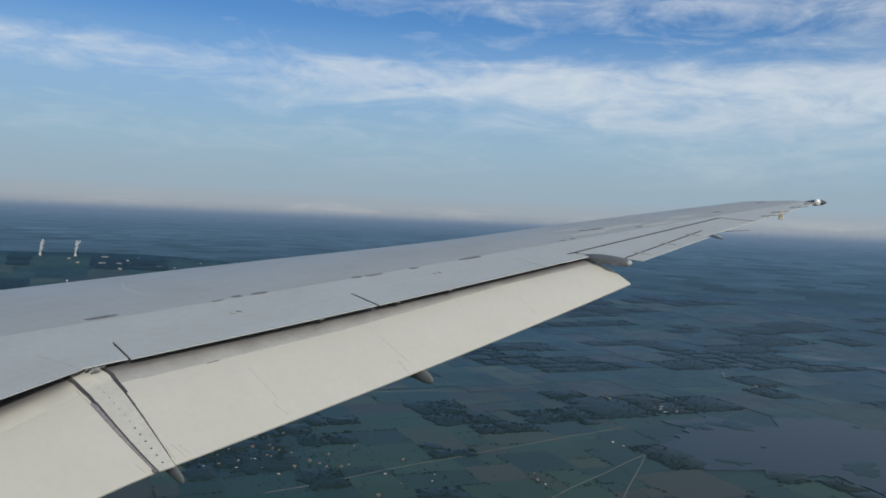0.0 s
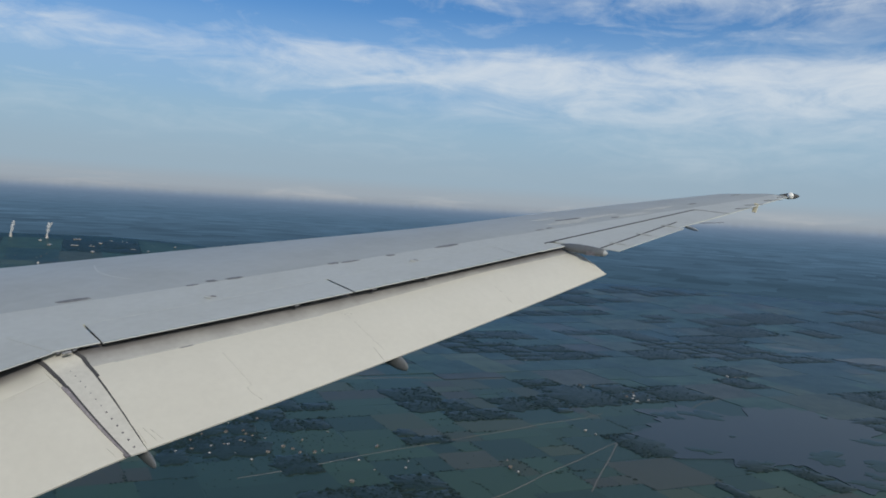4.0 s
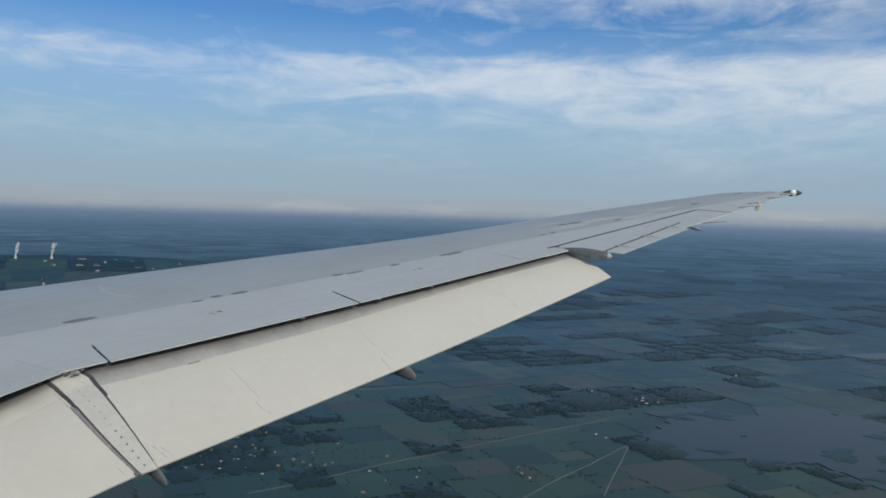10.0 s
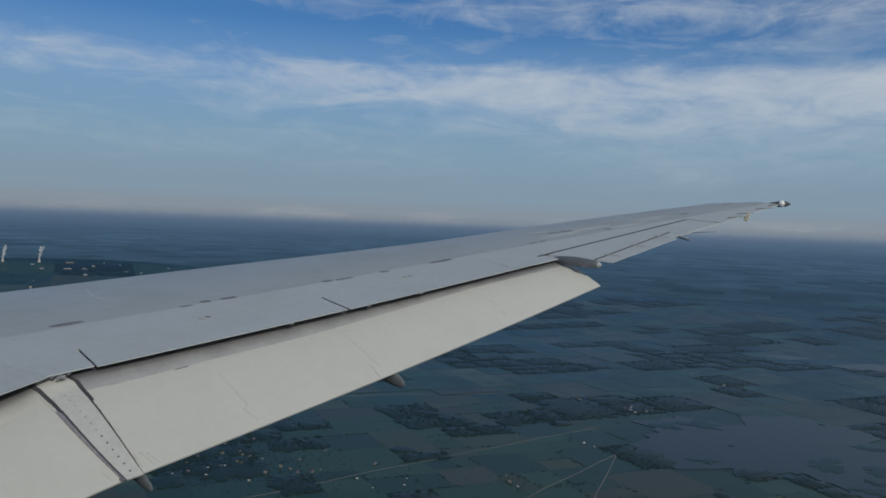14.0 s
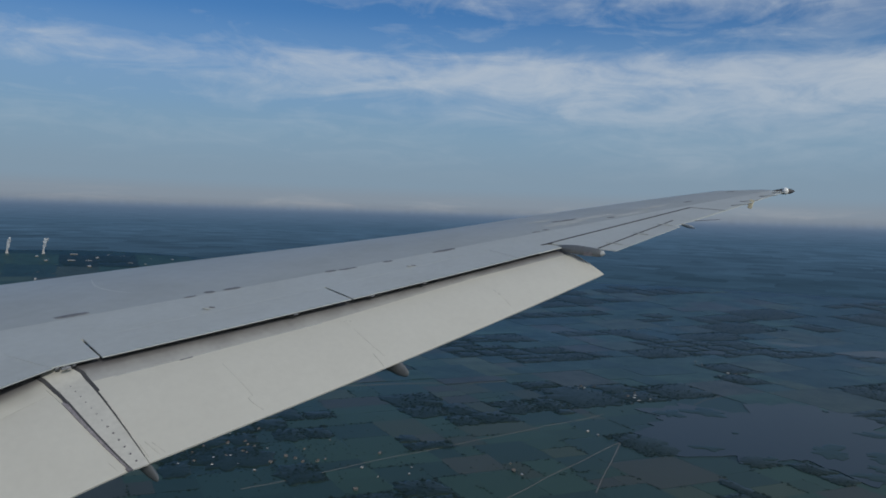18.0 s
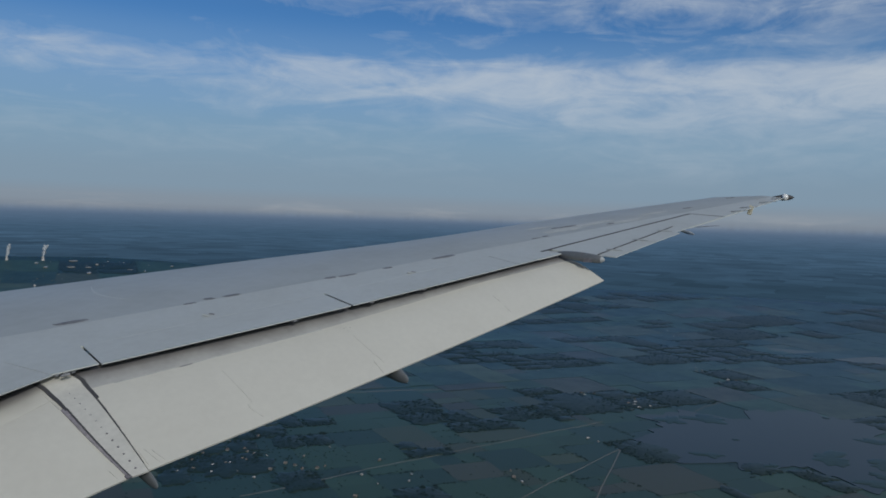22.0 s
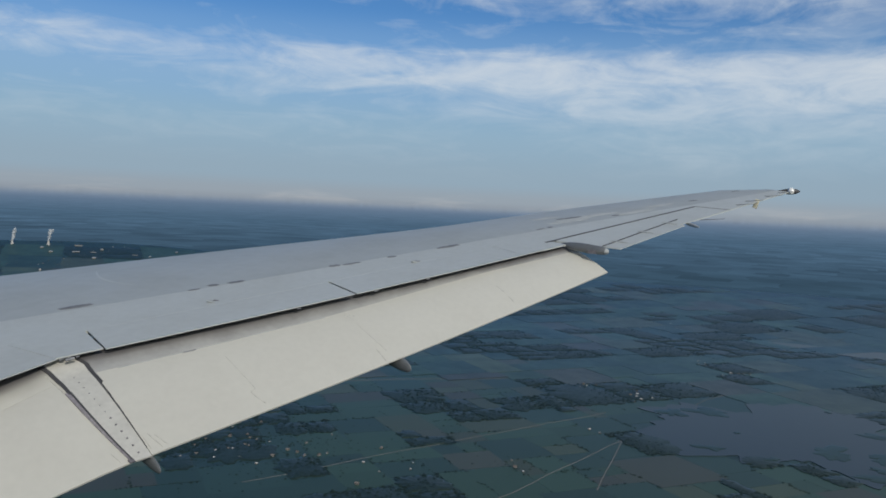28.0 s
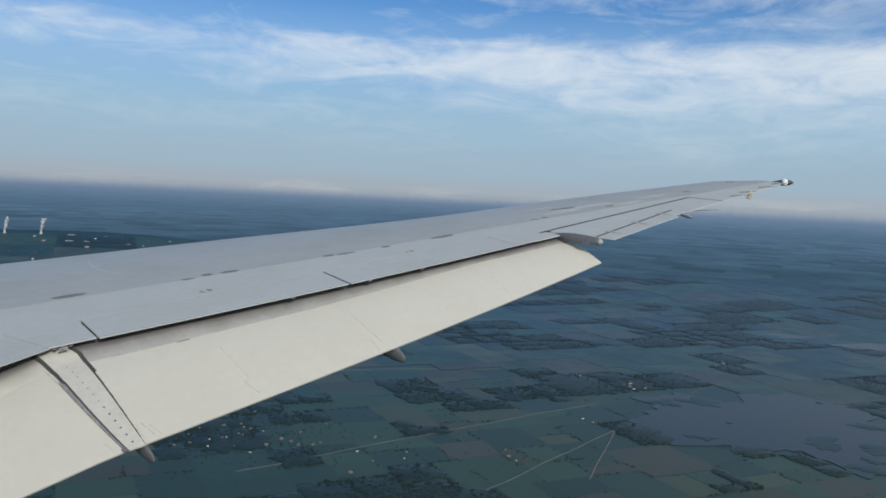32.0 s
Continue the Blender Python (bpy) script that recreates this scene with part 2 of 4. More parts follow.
M = {
    "grey_skin": material("grey_wing_paint", (0.385, 0.408, 0.40), 0.42, stain=0.085, stain_size=0.9, grain=0.035, grain_size=9, bump=0.0006),
    "light_skin": material("light_grey_paint", (0.48, 0.502, 0.483), 0.40, stain=0.075, stain_size=0.7, grain=0.035, grain_size=14, bump=0.0005),
    "cream": material("cream_white_paint", (0.585, 0.572, 0.512), 0.48, stain=0.075, stain_size=0.5, grain=0.02, grain_size=18, bump=0.0002, dirt=(0.53, 0.515, 0.46)),
    "nose": material("worn_pale_paint", (0.44, 0.44, 0.425), 0.5, stain=0.08, stain_size=0.3, grain=0.04, grain_size=20, soot_shade=(0.13, 0.125, 0.13)),
    "cream_nose": material("cream_paint_soot_shade_front", (0.57, 0.558, 0.50), 0.48, stain=0.075, stain_size=0.4, grain=0.03, grain_size=20, soot_shade=(0.12, 0.115, 0.12)),
    "fitting": material("worn_grey_paint", (0.40, 0.42, 0.43), 0.5, stain=0.12, stain_size=0.3, grain=0.06, grain_size=20),
    "strip": material("scuffed_white_paint", (0.555, 0.545, 0.50), 0.5, stain=0.09, stain_size=0.2, grain=0.05, grain_size=26),
    "seal": material("dark_rubber_seal", (0.12, 0.115, 0.13), 0.75, stain=0.15, stain_size=0.12, grain=0.2, grain_size=40, dirt=(0.22, 0.21, 0.22)),
    "old_seal": material("faded_rubber_seal", (0.225, 0.21, 0.23), 0.75, stain=0.15, stain_size=0.06, grain=0.2, grain_size=40, dirt=(0.33, 0.31, 0.32)),
    "patch": material("grey_sealant", (0.14, 0.145, 0.16), 0.7, stain=0.18, stain_size=0.08, grain=0.15, grain_size=50, dirt=(0.26, 0.265, 0.275)),
    "dark": material("shade_dark_cavity", (0.045, 0.043, 0.042), 0.7, stain=0.2, stain_size=0.2, grain=0.15, grain_size=20),
    "seam": material("panel_seam_sealant", (0.50, 0.49, 0.45), 0.8, stain=0.1, stain_size=0.1, grain=0.2, grain_size=30),
    "scuff": material("chalky_scuffed_paint", (0.475, 0.492, 0.485), 0.6, stain=0.16, stain_size=0.25, grain=0.06, grain_size=22, dirt=(0.385, 0.405, 0.40)),
    "pod": material("slate_grey_paint", (0.14, 0.15, 0.158), 0.36, stain=0.08, stain_size=0.3, grain=0.05, grain_size=20),
    "cabin": material("white_fuselage_paint", (0.62, 0.63, 0.63), 0.4, stain=0.05, stain_size=1.5, grain=0.02, grain_size=10),
    "tabpaint": material("pale_yellow_paint", (0.70, 0.66, 0.52), 0.5, stain=0.1, stain_size=0.06, grain=0.05, grain_size=30),
    "wick": material("black_carbon", (0.06, 0.06, 0.065), 0.6, stain=0.1, stain_size=0.1, grain=0.1, grain_size=60),
    "lens": material("white_lamp_glass", (0.86, 0.86, 0.84), 0.12, stain=0.02, stain_size=0.05, grain=0.01, grain_size=30),
    "ground": material("rough_pasture", (0.020, 0.045, 0.032), 0.5, stain=0.3, stain_size=170, grain=0.22, grain_size=0.025, dirt=(0.014, 0.030, 0.024), haze_sheen=0.33),
    "pasture": material("green_pasture", (0.034, 0.068, 0.034), 0.5, stain=0.3, stain_size=110, grain=0.16, grain_size=0.04, per_object=0.13, dirt=(0.021, 0.046, 0.029), haze_sheen=0.33),
    "crop": material("dark_green_crop", (0.024, 0.052, 0.032), 0.5, stain=0.3, stain_size=110, grain=0.16, grain_size=0.05, per_object=0.13, dirt=(0.017, 0.037, 0.026), haze_sheen=0.33),
    "soil": material("brown_ploughed_soil", (0.052, 0.057, 0.035), 0.5, stain=0.28, stain_size=90, grain=0.12, grain_size=0.06, per_object=0.2, dirt=(0.035, 0.043, 0.029), haze_sheen=0.33),
    "stubble": material("dull_straw_stubble", (0.055, 0.073, 0.035), 0.5, stain=0.28, stain_size=90, grain=0.1, grain_size=0.06, per_object=0.2, dirt=(0.033, 0.050, 0.030), haze_sheen=0.33),
    "tree": material("tree_foliage", (0.016, 0.031, 0.021), 0.5, stain=0.22, stain_size=14, grain=0.2, grain_size=0.3, dirt=(0.011, 0.024, 0.017), haze_sheen=0.15),
    "road": material("pale_asphalt", (0.16, 0.155, 0.14), 0.9, stain=0.1, stain_size=40, grain=0.1, grain_size=0.2, haze_sheen=0.26),
    "house_wall": material("pale_plaster", (0.17, 0.165, 0.155), 0.85, stain=0.08, stain_size=4, grain=0.05, grain_size=2, per_object=0.3, haze_sheen=0.26),
    "roof_dark": material("brown_roof_shingle", (0.13, 0.115, 0.105), 0.85, stain=0.12, stain_size=3, grain=0.12, grain_size=2, per_object=0.35, haze_sheen=0.26),
    "roof_light": material("pale_metal_roof", (0.50, 0.485, 0.46), 0.5, stain=0.1, stain_size=6, grain=0.06, grain_size=1, per_object=0.2, haze_sheen=0.26),
    "window_glass": material("dark_window_glass", (0.05, 0.06, 0.07), 0.15, stain=0.05, stain_size=1, grain=0.05, grain_size=2),
    "steam": material("white_steam", (0.40, 0.43, 0.46), 1.0, stain=0.06, stain_size=30, grain=0.05, grain_size=0.1, specular=0.0),
    "concrete": material("weathered_concrete", (0.42, 0.41, 0.39), 0.9, stain=0.12, stain_size=12, grain=0.06, grain_size=0.5),
}
water = bpy.data.materials.new("lake_water")
water.use_nodes = True
wb = water.node_tree.nodes["Principled BSDF"]
wb.inputs["Base Color"].default_value = (0.028, 0.043, 0.053, 1)
wb.inputs["Roughness"].default_value = 0.3
wb.inputs["Specular IOR Level"].default_value = 0.13
rip = water.node_tree.nodes.new("ShaderNodeTexNoise")
rip.inputs["Scale"].default_value = 0.12
rbp = water.node_tree.nodes.new("ShaderNodeBump")
rbp.inputs["Strength"].default_value, rbp.inputs["Distance"].default_value = 0.3, 0.6
water.node_tree.links.new(rip.outputs[0], rbp.inputs["Height"])
water.node_tree.links.new(rbp.outputs[0], wb.inputs["Normal"])
M["water"] = water


# ---- mesh helpers ----
def part(name, bm, mat, parent, label=""):
    mesh = bpy.data.meshes.new(name)
    bmesh.ops.recalc_face_normals(bm, faces=bm.faces)
    bm.to_mesh(mesh)
    bm.free()
    mesh.materials.append(M[mat])
    ob = new(name, mesh)
    ob.parent = parent
    return tagged(ob, label)


def smooth(ob, angle=35):
    for p in ob.data.polygons:
        p.use_smooth = True
    ob.data.set_sharp_from_angle(angle=radians(angle))
    return ob


def grid_faces(bm, rows, closed=False):
    for a, b in zip(rows, rows[1:]):
        k = len(a)
        for j in range(k if closed else k - 1):
            bm.faces.new((a[j], a[(j + 1) % k], b[(j + 1) % k], b[j]))


def slab(point, normal_down, na, nb, thick):
    """A sheet with thickness: point(a, b) on its top, a and b from 0 to 1."""
    bm = bmesh.new()
    top = [[bm.verts.new(point(i / na, j / nb)) for j in range(nb + 1)] for i in range(na + 1)]
    low = [[bm.verts.new(Vector(v.co) + normal_down * thick) for v in r] for r in top]
    grid_faces(bm, top)
    grid_faces(bm, low)
    for i in range(na):
        for r1, r2 in ((0, 0), (nb, nb)):
            bm.faces.new((top[i][r1], top[i + 1][r1], low[i + 1][r2], low[i][r2]))
    for j in range(nb):
        for i in (0, na):
            bm.faces.new((top[i][j], top[i][j + 1], low[i][j + 1], low[i][j]))
    return bm


def box_bm(size, at=(0, 0, 0), turn=None, bevel=0.0):
    bm = bmesh.new()
    bmesh.ops.create_cube(bm, size=1, matrix=Matrix.Translation(at) @ (turn or Matrix()) @ Matrix.Diagonal((*size, 1)))
    if bevel:
        bmesh.ops.bevel(bm, geom=bm.edges[:], offset=bevel, segments=2, affect="EDGES")
    return bm


def rod_bm(a, b, r1, r2, seg=8):
    a, b = Vector(a), Vector(b)
    bm = bmesh.new()
    m = Matrix.Translation((a + b) / 2) @ (b - a).to_track_quat("Z", "Y").to_matrix().to_4x4()
    bmesh.ops.create_cone(bm, cap_ends=True, segments=seg, radius1=r1, radius2=r2, depth=(b - a).length, matrix=m)
    return bm


def spindle_bm(a, b, profile, wide=1.0, deep=1.0, seg=14, power=1.0):
    """A streamlined body from a to b: profile gives (way along, radius)."""
    a, b = Vector(a), Vector(b)
    ax = (b - a).normalized()
    side = ax.cross(Vector((0, 0, 1))).normalized()
    upw = side.cross(ax).normalized()
    bm = bmesh.new()
    rows = []
    for t, r in profile:
        c = a.lerp(b, t)
        ring = []
        for k in range(seg):
            w = 2 * math.pi * k / seg
            ring.append(bm.verts.new(c + side * math.cos(w) * r * wide + upw * math.sin(w) * r * deep))
        rows.append(ring)
    grid_faces(bm, rows, True)
    bm.faces.new(rows[0])
    bm.faces.new(rows[-1])
    return bm


# ---- the wing: x outboard, y forward, z up from the eye ----
XK, YK, SWEEP, ZK, DIHEDRAL = 3.705, 5.083, 0.3515, -1.4227, 0.07466
ROOT = -0.62                                   # where the wing meets the fuselage


def te_y(x):
    """The back edge of the spoilers, bowed a little aft between the kink and the aileron."""
    bow = 0.068 * math.sin(math.pi * (x - XK) / 5.05) if XK < x < 9.3 else 0.0
    return YK - SWEEP * (x - XK) - bow


def chord(x):
    return 4.081 - 0.2446 * (x - XK)


def camber(u, x):
    bend = 0.1155 + 0.06 * math.exp(-((x - 9.6) / 2.0) ** 2)
    return 0.115 * u - bend * max(u - 0.35, 0) ** 2 - 2.4 * max(u - 0.88, 0) ** 2


def skin_z(x, y):
    c = chord(x)
    return ZK + DIHEDRAL * x + c * camber((y - te_y(x)) / c, x)


def on_skin(x, y, up=0.0):
    return Vector((x, y, skin_z(x, y) + up))


wing = new("aircraft_wing")
wing.matrix_world = pose(*EYE, -2.994, -3.427, 0.067)
tagged(wing, "light grey painted airliner wing with cream flaps lowered", "aircraft wing")
DOWN = Vector((0, 0, -1))


def barrel(radius, y):
    ring = []
    for k in range(64):
        a = 2 * math.pi * k / 64
        pinch = 1.0 - 0.12 * max(0.0, (abs(y) - 12.0) / 5.0) ** 2
        ring.append((-1.76 + radius * pinch * math.cos(a), y, -0.30 + radius * 1.06 * pinch * math.sin(a)))
    return ring


# the cabin wall behind the eye, to which the wing is fixed
bm = bmesh.new()
stations = [-17 + 2 * k for k in range(18)]
shell = [[bm.verts.new(p) for p in barrel(1.67, y)] for y in stations]
lining = [[bm.verts.new(p) for p in barrel(1.58, y)] for y in reversed(stations)]
grid_faces(bm, shell + lining + shell[:1], True)
fuselage = smooth(part("wall_fuselage", bm, "cabin", None), 40)
fuselage.matrix_world = wing.matrix_world
tagged(fuselage, "white painted airliner fuselage wall carrying the wing", "fuselage", kind="structure")


def lead_y(x):
    y = te_y(x) + chord(x)
    if x > 14.85:                              # rounded tip
        k = (x - 14.85) / 0.4
        y -= 1.15 * (1 - math.sqrt(max(0.0, 1 - k * k)))
    return y


def rear_y(x):
    """The back edge of the fixed wing outboard of the aileron."""
    return 2.035 - 0.259 * (x - 12.0)


def split_y(x):
    """The joint between the front skin and the panels behind it."""
    return te_y(x) + 0.30 * chord(x) if x < 14.2 else max(te_y(x) + 0.30 * chord(x), rear_y(x) + 0.12)


# front skin with leading edge and underside
bm = bmesh.new()
rows = []
for i in range(53):
    x = ROOT + (15.22 - ROOT) * (i / 52)
    y0, y1 = split_y(x), lead_y(x)
    c = chord(x)
    ring = []
    for k in range(13):
        y = y0 + (y1 - y0) * (1 - (1 - k / 12) ** 1.6)
        ring.append(bm.verts.new(on_skin(x, y)))
    zl = skin_z(x, y1)
    for k, drop in ((0.985, 0.012), (0.93, 0.032), (0.8, 0.055), (0.55, 0.075), (0.3, 0.082), (0.06, 0.07)):
        y = y0 + (y1 - y0) * k
        ring.append(bm.verts.new((x, y, min(zl, skin_z(x, y)) - drop * c)))
    ring.append(bm.verts.new(on_skin(x, y0 + 0.001, -0.03)))
    rows.append(ring)
grid_faces(bm, rows, True)
bm.faces.new(rows[0])
bm.faces.new(rows[-1])
smooth(part("front_skin", bm, "grey_skin", wing, "matt grey painted wing skin"), 30)


def cell(x0, x1, lo, hi, skew=0.0):
    """A patch of skin between two spanwise lines; skew leans its ends as a hinge line's normal does."""
    def point(a, b):
        x = x0 + (x1 - x0) * a
        x += skew * b * (hi(x) - lo(x))
        return on_skin(x, lo(x) + (hi(x) - lo(x)) * b)
    return point


# fixed skin between the spar joint and the spoilers
smooth(part("rear_skin", slab(cell(ROOT, 8.95, lambda x: te_y(x) + 0.524, lambda x: split_y(x) - 0.002), DOWN, 36, 6, 0.028), "light_skin", wing))
smooth(part("rear_skin", slab(cell(8.952, 9.195, lambda x: te_y(x) + 0.524, lambda x: split_y(x) - 0.002), DOWN, 3, 6, 0.03), "light_skin", wing))
smooth(part("rear_skin", slab(cell(9.198, 12.74, lambda x: 3.417 - 0.303 * (x - 9.195), lambda x: split_y(x) - 0.002), DOWN, 18, 6, 0.05), "light_skin", wing))
smooth(part("rear_skin", slab(cell(12.744, 15.2, rear_y, lambda x: max(split_y(x), rear_y(x) + 0.02) - 0.002), DOWN, 12, 5, 0.016), "light_skin", wing))
# spoilers, each with its own edges
for x0, x1 in ((ROOT, 3.69), (4.010, 6.110), (6.134, 8.372), (8.384, 8.72)):
    lo = (lambda x: 5.09) if x1 < 3.7 else te_y
    smooth(part("spoiler", slab(cell(x0, x1, lo, lambda x: te_y(x) + 0.521, 0.0 if x1 < 3.7 else 0.375), DOWN, 14, 4, 0.007), "light_skin", wing, "light grey spoiler panel, closed"))


def end_panel(a, b):
    """Fixed skin between the last spoiler's slanted end and the aileron."""
    x0 = 8.722 + 0.1955 * b
    x = x0 + (9.195 - x0) * a
    return on_skin(x, te_y(x) + 0.5215 * b)


smooth(part("rear_skin", slab(end_panel, DOWN, 6, 4, 0.012), "light_skin", wing))
# short closing panel at the kink, a little higher at its back edge
smooth(part("closing_panel", slab(lambda a, b: on_skin(3.694 + (0.309 + 0.19 * b) * a, te_y(3.694 + 0.309 * a) + 0.02 + 0.53 * b - 0.078 * a * b, 0.0015), DOWN, 3, 4, 0.009), "light_skin", wing))


def decal(name, x0, x1, u, wide, mat, seed, lift=0.003):
    """A thin patch of sealant along the span with ragged ends."""
    rnd = random.Random(seed)
    n = 8
    j = [(rnd.uniform(-0.12, 0.12), rnd.uniform(-0.12, 0.12)) for _ in range(n + 1)]

    def point(a, b):
        i = min(n, int(round(a * n)))
        x = x0 + (x1 - x0) * a
        taper = 0.55 + 0.45 * math.sin(math.pi * min(1, max(0, a)))
        return on_skin(x, te_y(x) + u * chord(x) + wide * ((b - 0.5) * taper + j[i][1 if b > 0.5 else 0]), lift)
    return part(name, slab(point, DOWN, n, 1, lift * 0.8), mat, wing, "dark grey sealant patch" if mat == "patch" else "")


for k, (x0, x1, u, w) in enumerate(((4.44, 4.68, 0.32, 0.085), (5.61, 5.69, 0.312, 0.08), (5.77, 5.92, 0.306, 0.07), (5.40, 5.50, 0.30, 0.04),
                                    (6.79, 6.90, 0.302, 0.07), (6.92, 7.11, 0.292, 0.05), (7.45, 7.55, 0.29, 0.05), (8.12, 8.43, 0.294, 0.075),
                                    (9.75, 9.88, 0.32, 0.03), (9.96, 10.04, 0.327, 0.05), (10.66, 10.95, 0.46, 0.07), (11.24, 11.36, 0.35, 0.06),
                                    (10.55, 10.68, 0.47, 0.05), (13.15, 13.33, 0.428, 0.06), (14.64, 14.84, 0.605, 0.05))):
    decal("sealant_patch", x0, x1, u, w, "patch", k)
for k, (x0, x1, u, w) in enumerate(((10.2, 10.9, 0.40, 0.16), (10.9, 11.6, 0.44, 0.13), (11.3, 12.1, 0.36, 0.12), (12.2, 12.8, 0.45, 0.12), (10.4, 10.8, 0.56, 0.10))):
    decal("scuffed_paint", x0, x1, u, w, "scuff", 40 + k, 0.002)
# faint curved scuff on the front skin
bm = bmesh.new()
rows = []
for i in range(15):
    a = i / 14
    x, y = 5.56 - 0.27 * a - 0.12 * math.sin(math.pi * a), 6.96 - 0.86 * a
    w = 0.004 + 0.012 * math.sin(math.pi * a)
    rows.append([bm.verts.new(on_skin(x - w, y, 0.0005)), bm.verts.new(on_skin(x, y, 0.0022)), bm.verts.new(on_skin(x + w, y, 0.0005))])
grid_faces(bm, rows)
part("scuff_mark", bm, "light_skin", wing)
# small lift-up access tabs on the spoilers
for x, y in ((5.26, 5.12), (7.44, 4.30)):
    base = on_skin(x, y, 0.004)
    part("access_tab", box_bm((0.09, 0.06, 0.008), base, pose(0, 0, 0, 14, 0, 25), 0.002), "scuff", wing)
    part("access_recess", box_bm((0.045, 0.05, 0.005), base + Vector((0.05, -0.012, 0)), pose(0, 0, 0, 6, 0, 25)), "seal", wing)
    part("access_tab", box_bm((0.06, 0.03, 0.005), base + Vector((0.13, -0.045, -0.002)), pose(0, 0, 0, 6, 0, 25), 0.002), "patch", wing)

# aileron, its tab and fittings
def ail_hinge(x):
    return 3.395 - 0.303 * (x - 9.195)


def tab_line(x):
    return 2.805 - 0.188 * (x - 9.25)


def tab_te(x):
    return 2.62 - 0.206 * (x - 9.04)


smooth(part("aileron", slab(cell(9.29, 11.56, tab_line, ail_hinge), DOWN, 16, 5, 0.02), "light_skin", wing, "light grey aileron"))
smooth(part("aileron", slab(cell(11.563, 12.70, rear_y, ail_hinge), DOWN, 8, 5, 0.016), "light_skin", wing))
for x0, x1 in ((9.29, 9.62), (9.635, 10.35), (10.365, 11.12)):
    smooth(part("aileron_tab", slab(cell(x0, x1, tab_te, lambda x: tab_line(x) - 0.02), DOWN, 6, 3, 0.010), "light_skin", wing))
smooth(part("aileron_tab", slab(cell(11.13, 11.556, lambda x: rear_y(x), lambda x: tab_line(x) - 0.012), DOWN, 4, 3, 0.010), "light_skin", wing))
for x in (9.62, 10.36, 11.12):
    y = tab_line(x)
    part("tab_hinge", spindle_bm(on_skin(x, y + 0.05, 0.006), on_skin(x, y - 0.16, 0.006), [(0, 0.003), (0.2, 0.011), (0.6, 0.012), (1, 0.003)], 0.9, 0.7), "fitting", wing)
part("tab_horn", spindle_bm(on_skin(11.42, 2.26, -0.02), on_skin(11.28, 2.03, -0.035), [(0, 0.008), (0.3, 0.022), (0.7, 0.024), (1, 0.006)], 0.6, 1.0), "fitting", wing, "grey actuator horn")
# dark gaps at the hinge lines: their shade laid on as dark strips
for x0, x1, line, wide in ((9.12, 12.70, lambda x: ail_hinge(x) + 0.001, 0.03), (9.3, 11.5, lambda x: tab_line(x) - 0.024, 0.022)):
    part("hinge_gap_seal", slab(lambda a, b, x0=x0, x1=x1, line=line, wide=wide: on_skin(x0 + (x1 - x0) * a, line(x0 + (x1 - x0) * a) + wide * b, 0.004), DOWN, 20, 1, 0.006), "wick", wing, "dark strip in place of the shaded hinge gap")
part("hinge_gap_seal", slab(lambda a, b: on_skin(12.69 + 0.02 * a, rear_y(12.7) + 0.01 + (ail_hinge(12.7) - rear_y(12.7)) * b, 0.004), DOWN, 1, 6, 0.006), "seal", wing)
# streamlined fairing between flap and aileron
POD_A, POD_B = Vector((9.20, 3.285, -0.738)), Vector((9.085, 2.665, -0.812))
prof = [(0.0, 0.008), (0.08, 0.032), (0.22, 0.055), (0.45, 0.069), (0.7, 0.067), (0.88, 0.060), (0.96, 0.050), (1.0, 0.026)]
pod = smooth(part("hinge_fairing", spindle_bm(POD_A, POD_B, prof, 0.9, 0.8, 20), "pod", wing, "smooth slate grey hinge fairing"), 50)
part("fairing_band", spindle_bm(POD_A.lerp(POD_B, 0.595), POD_A.lerp(POD_B, 0.61), [(0, 0.0697), (1, 0.0695)], 0.9, 0.8, 20), "seal", pod)
part("fairing_cap", spindle_bm(POD_B + (POD_A - POD_B) * 0.06, POD_B - (POD_A - POD_B) * 0.025, [(0, 0.0500), (0.4, 0.043), (0.8, 0.028), (1, 0.012)], 0.92, 0.82, 16), "fitting", pod)
part("fairing_slot", box_bm((0.012, 0.10, 0.045), POD_A.lerp(POD_B, 0.7) + Vector((-0.062, -0.01, -0.024))), "seal", pod)
# static wicks along the back edge and the vane near the tip
for x, y, ln in ((11.62, 2.05, 0.26), (13.2, 1.79, 0.2), (13.65, 1.71, 0.2), (14.35, 1.50, 0.22), (14.88, 1.35, 0.2)):
    a = on_skin(x, y + 0.03, 0.004)
    part("static_wick", rod_bm(a, a + Vector((0.05, -ln - 0.06, 0.01)), 0.0045, 0.0025), "wick", wing, "thin black static wick")
part("tip_vane", box_bm((0.02, 0.07, 0.15), on_skin(13.80, 1.60, -0.045), pose(0, 0, 0, 18, 0, -4), 0.006), "tabpaint", wing, "small pale yellow vane")
# tip lamp
tip = Vector((15.20, 1.25, skin_z(15.2, 1.25) + 0.0))
lamp = smooth(part("tip_lamp_housing", spindle_bm(tip + Vector((-0.02, 0.20, 0.0)), tip + Vector((0.04, -0.20, -0.01)), [(0, 0.01), (0.3, 0.034), (0.55, 0.054), (0.8, 0.046), (0.93, 0.026), (1, 0.006)], 1, 1, 16), "wick", wing, "dark navigation lamp housing"), 50)
bm = bmesh.new()
bmesh.ops.create_uvsphere(bm, u_segments=18, v_segments=12, radius=0.060, matrix=Matrix.Translation(tip + Vector((-0.035, -0.06, 0.0))) @ Matrix.Diagonal((0.75, 0.9, 1, 1)))
smooth(part("lamp_lens", bm, "lens", lamp, "white glass lamp lens"), 60)

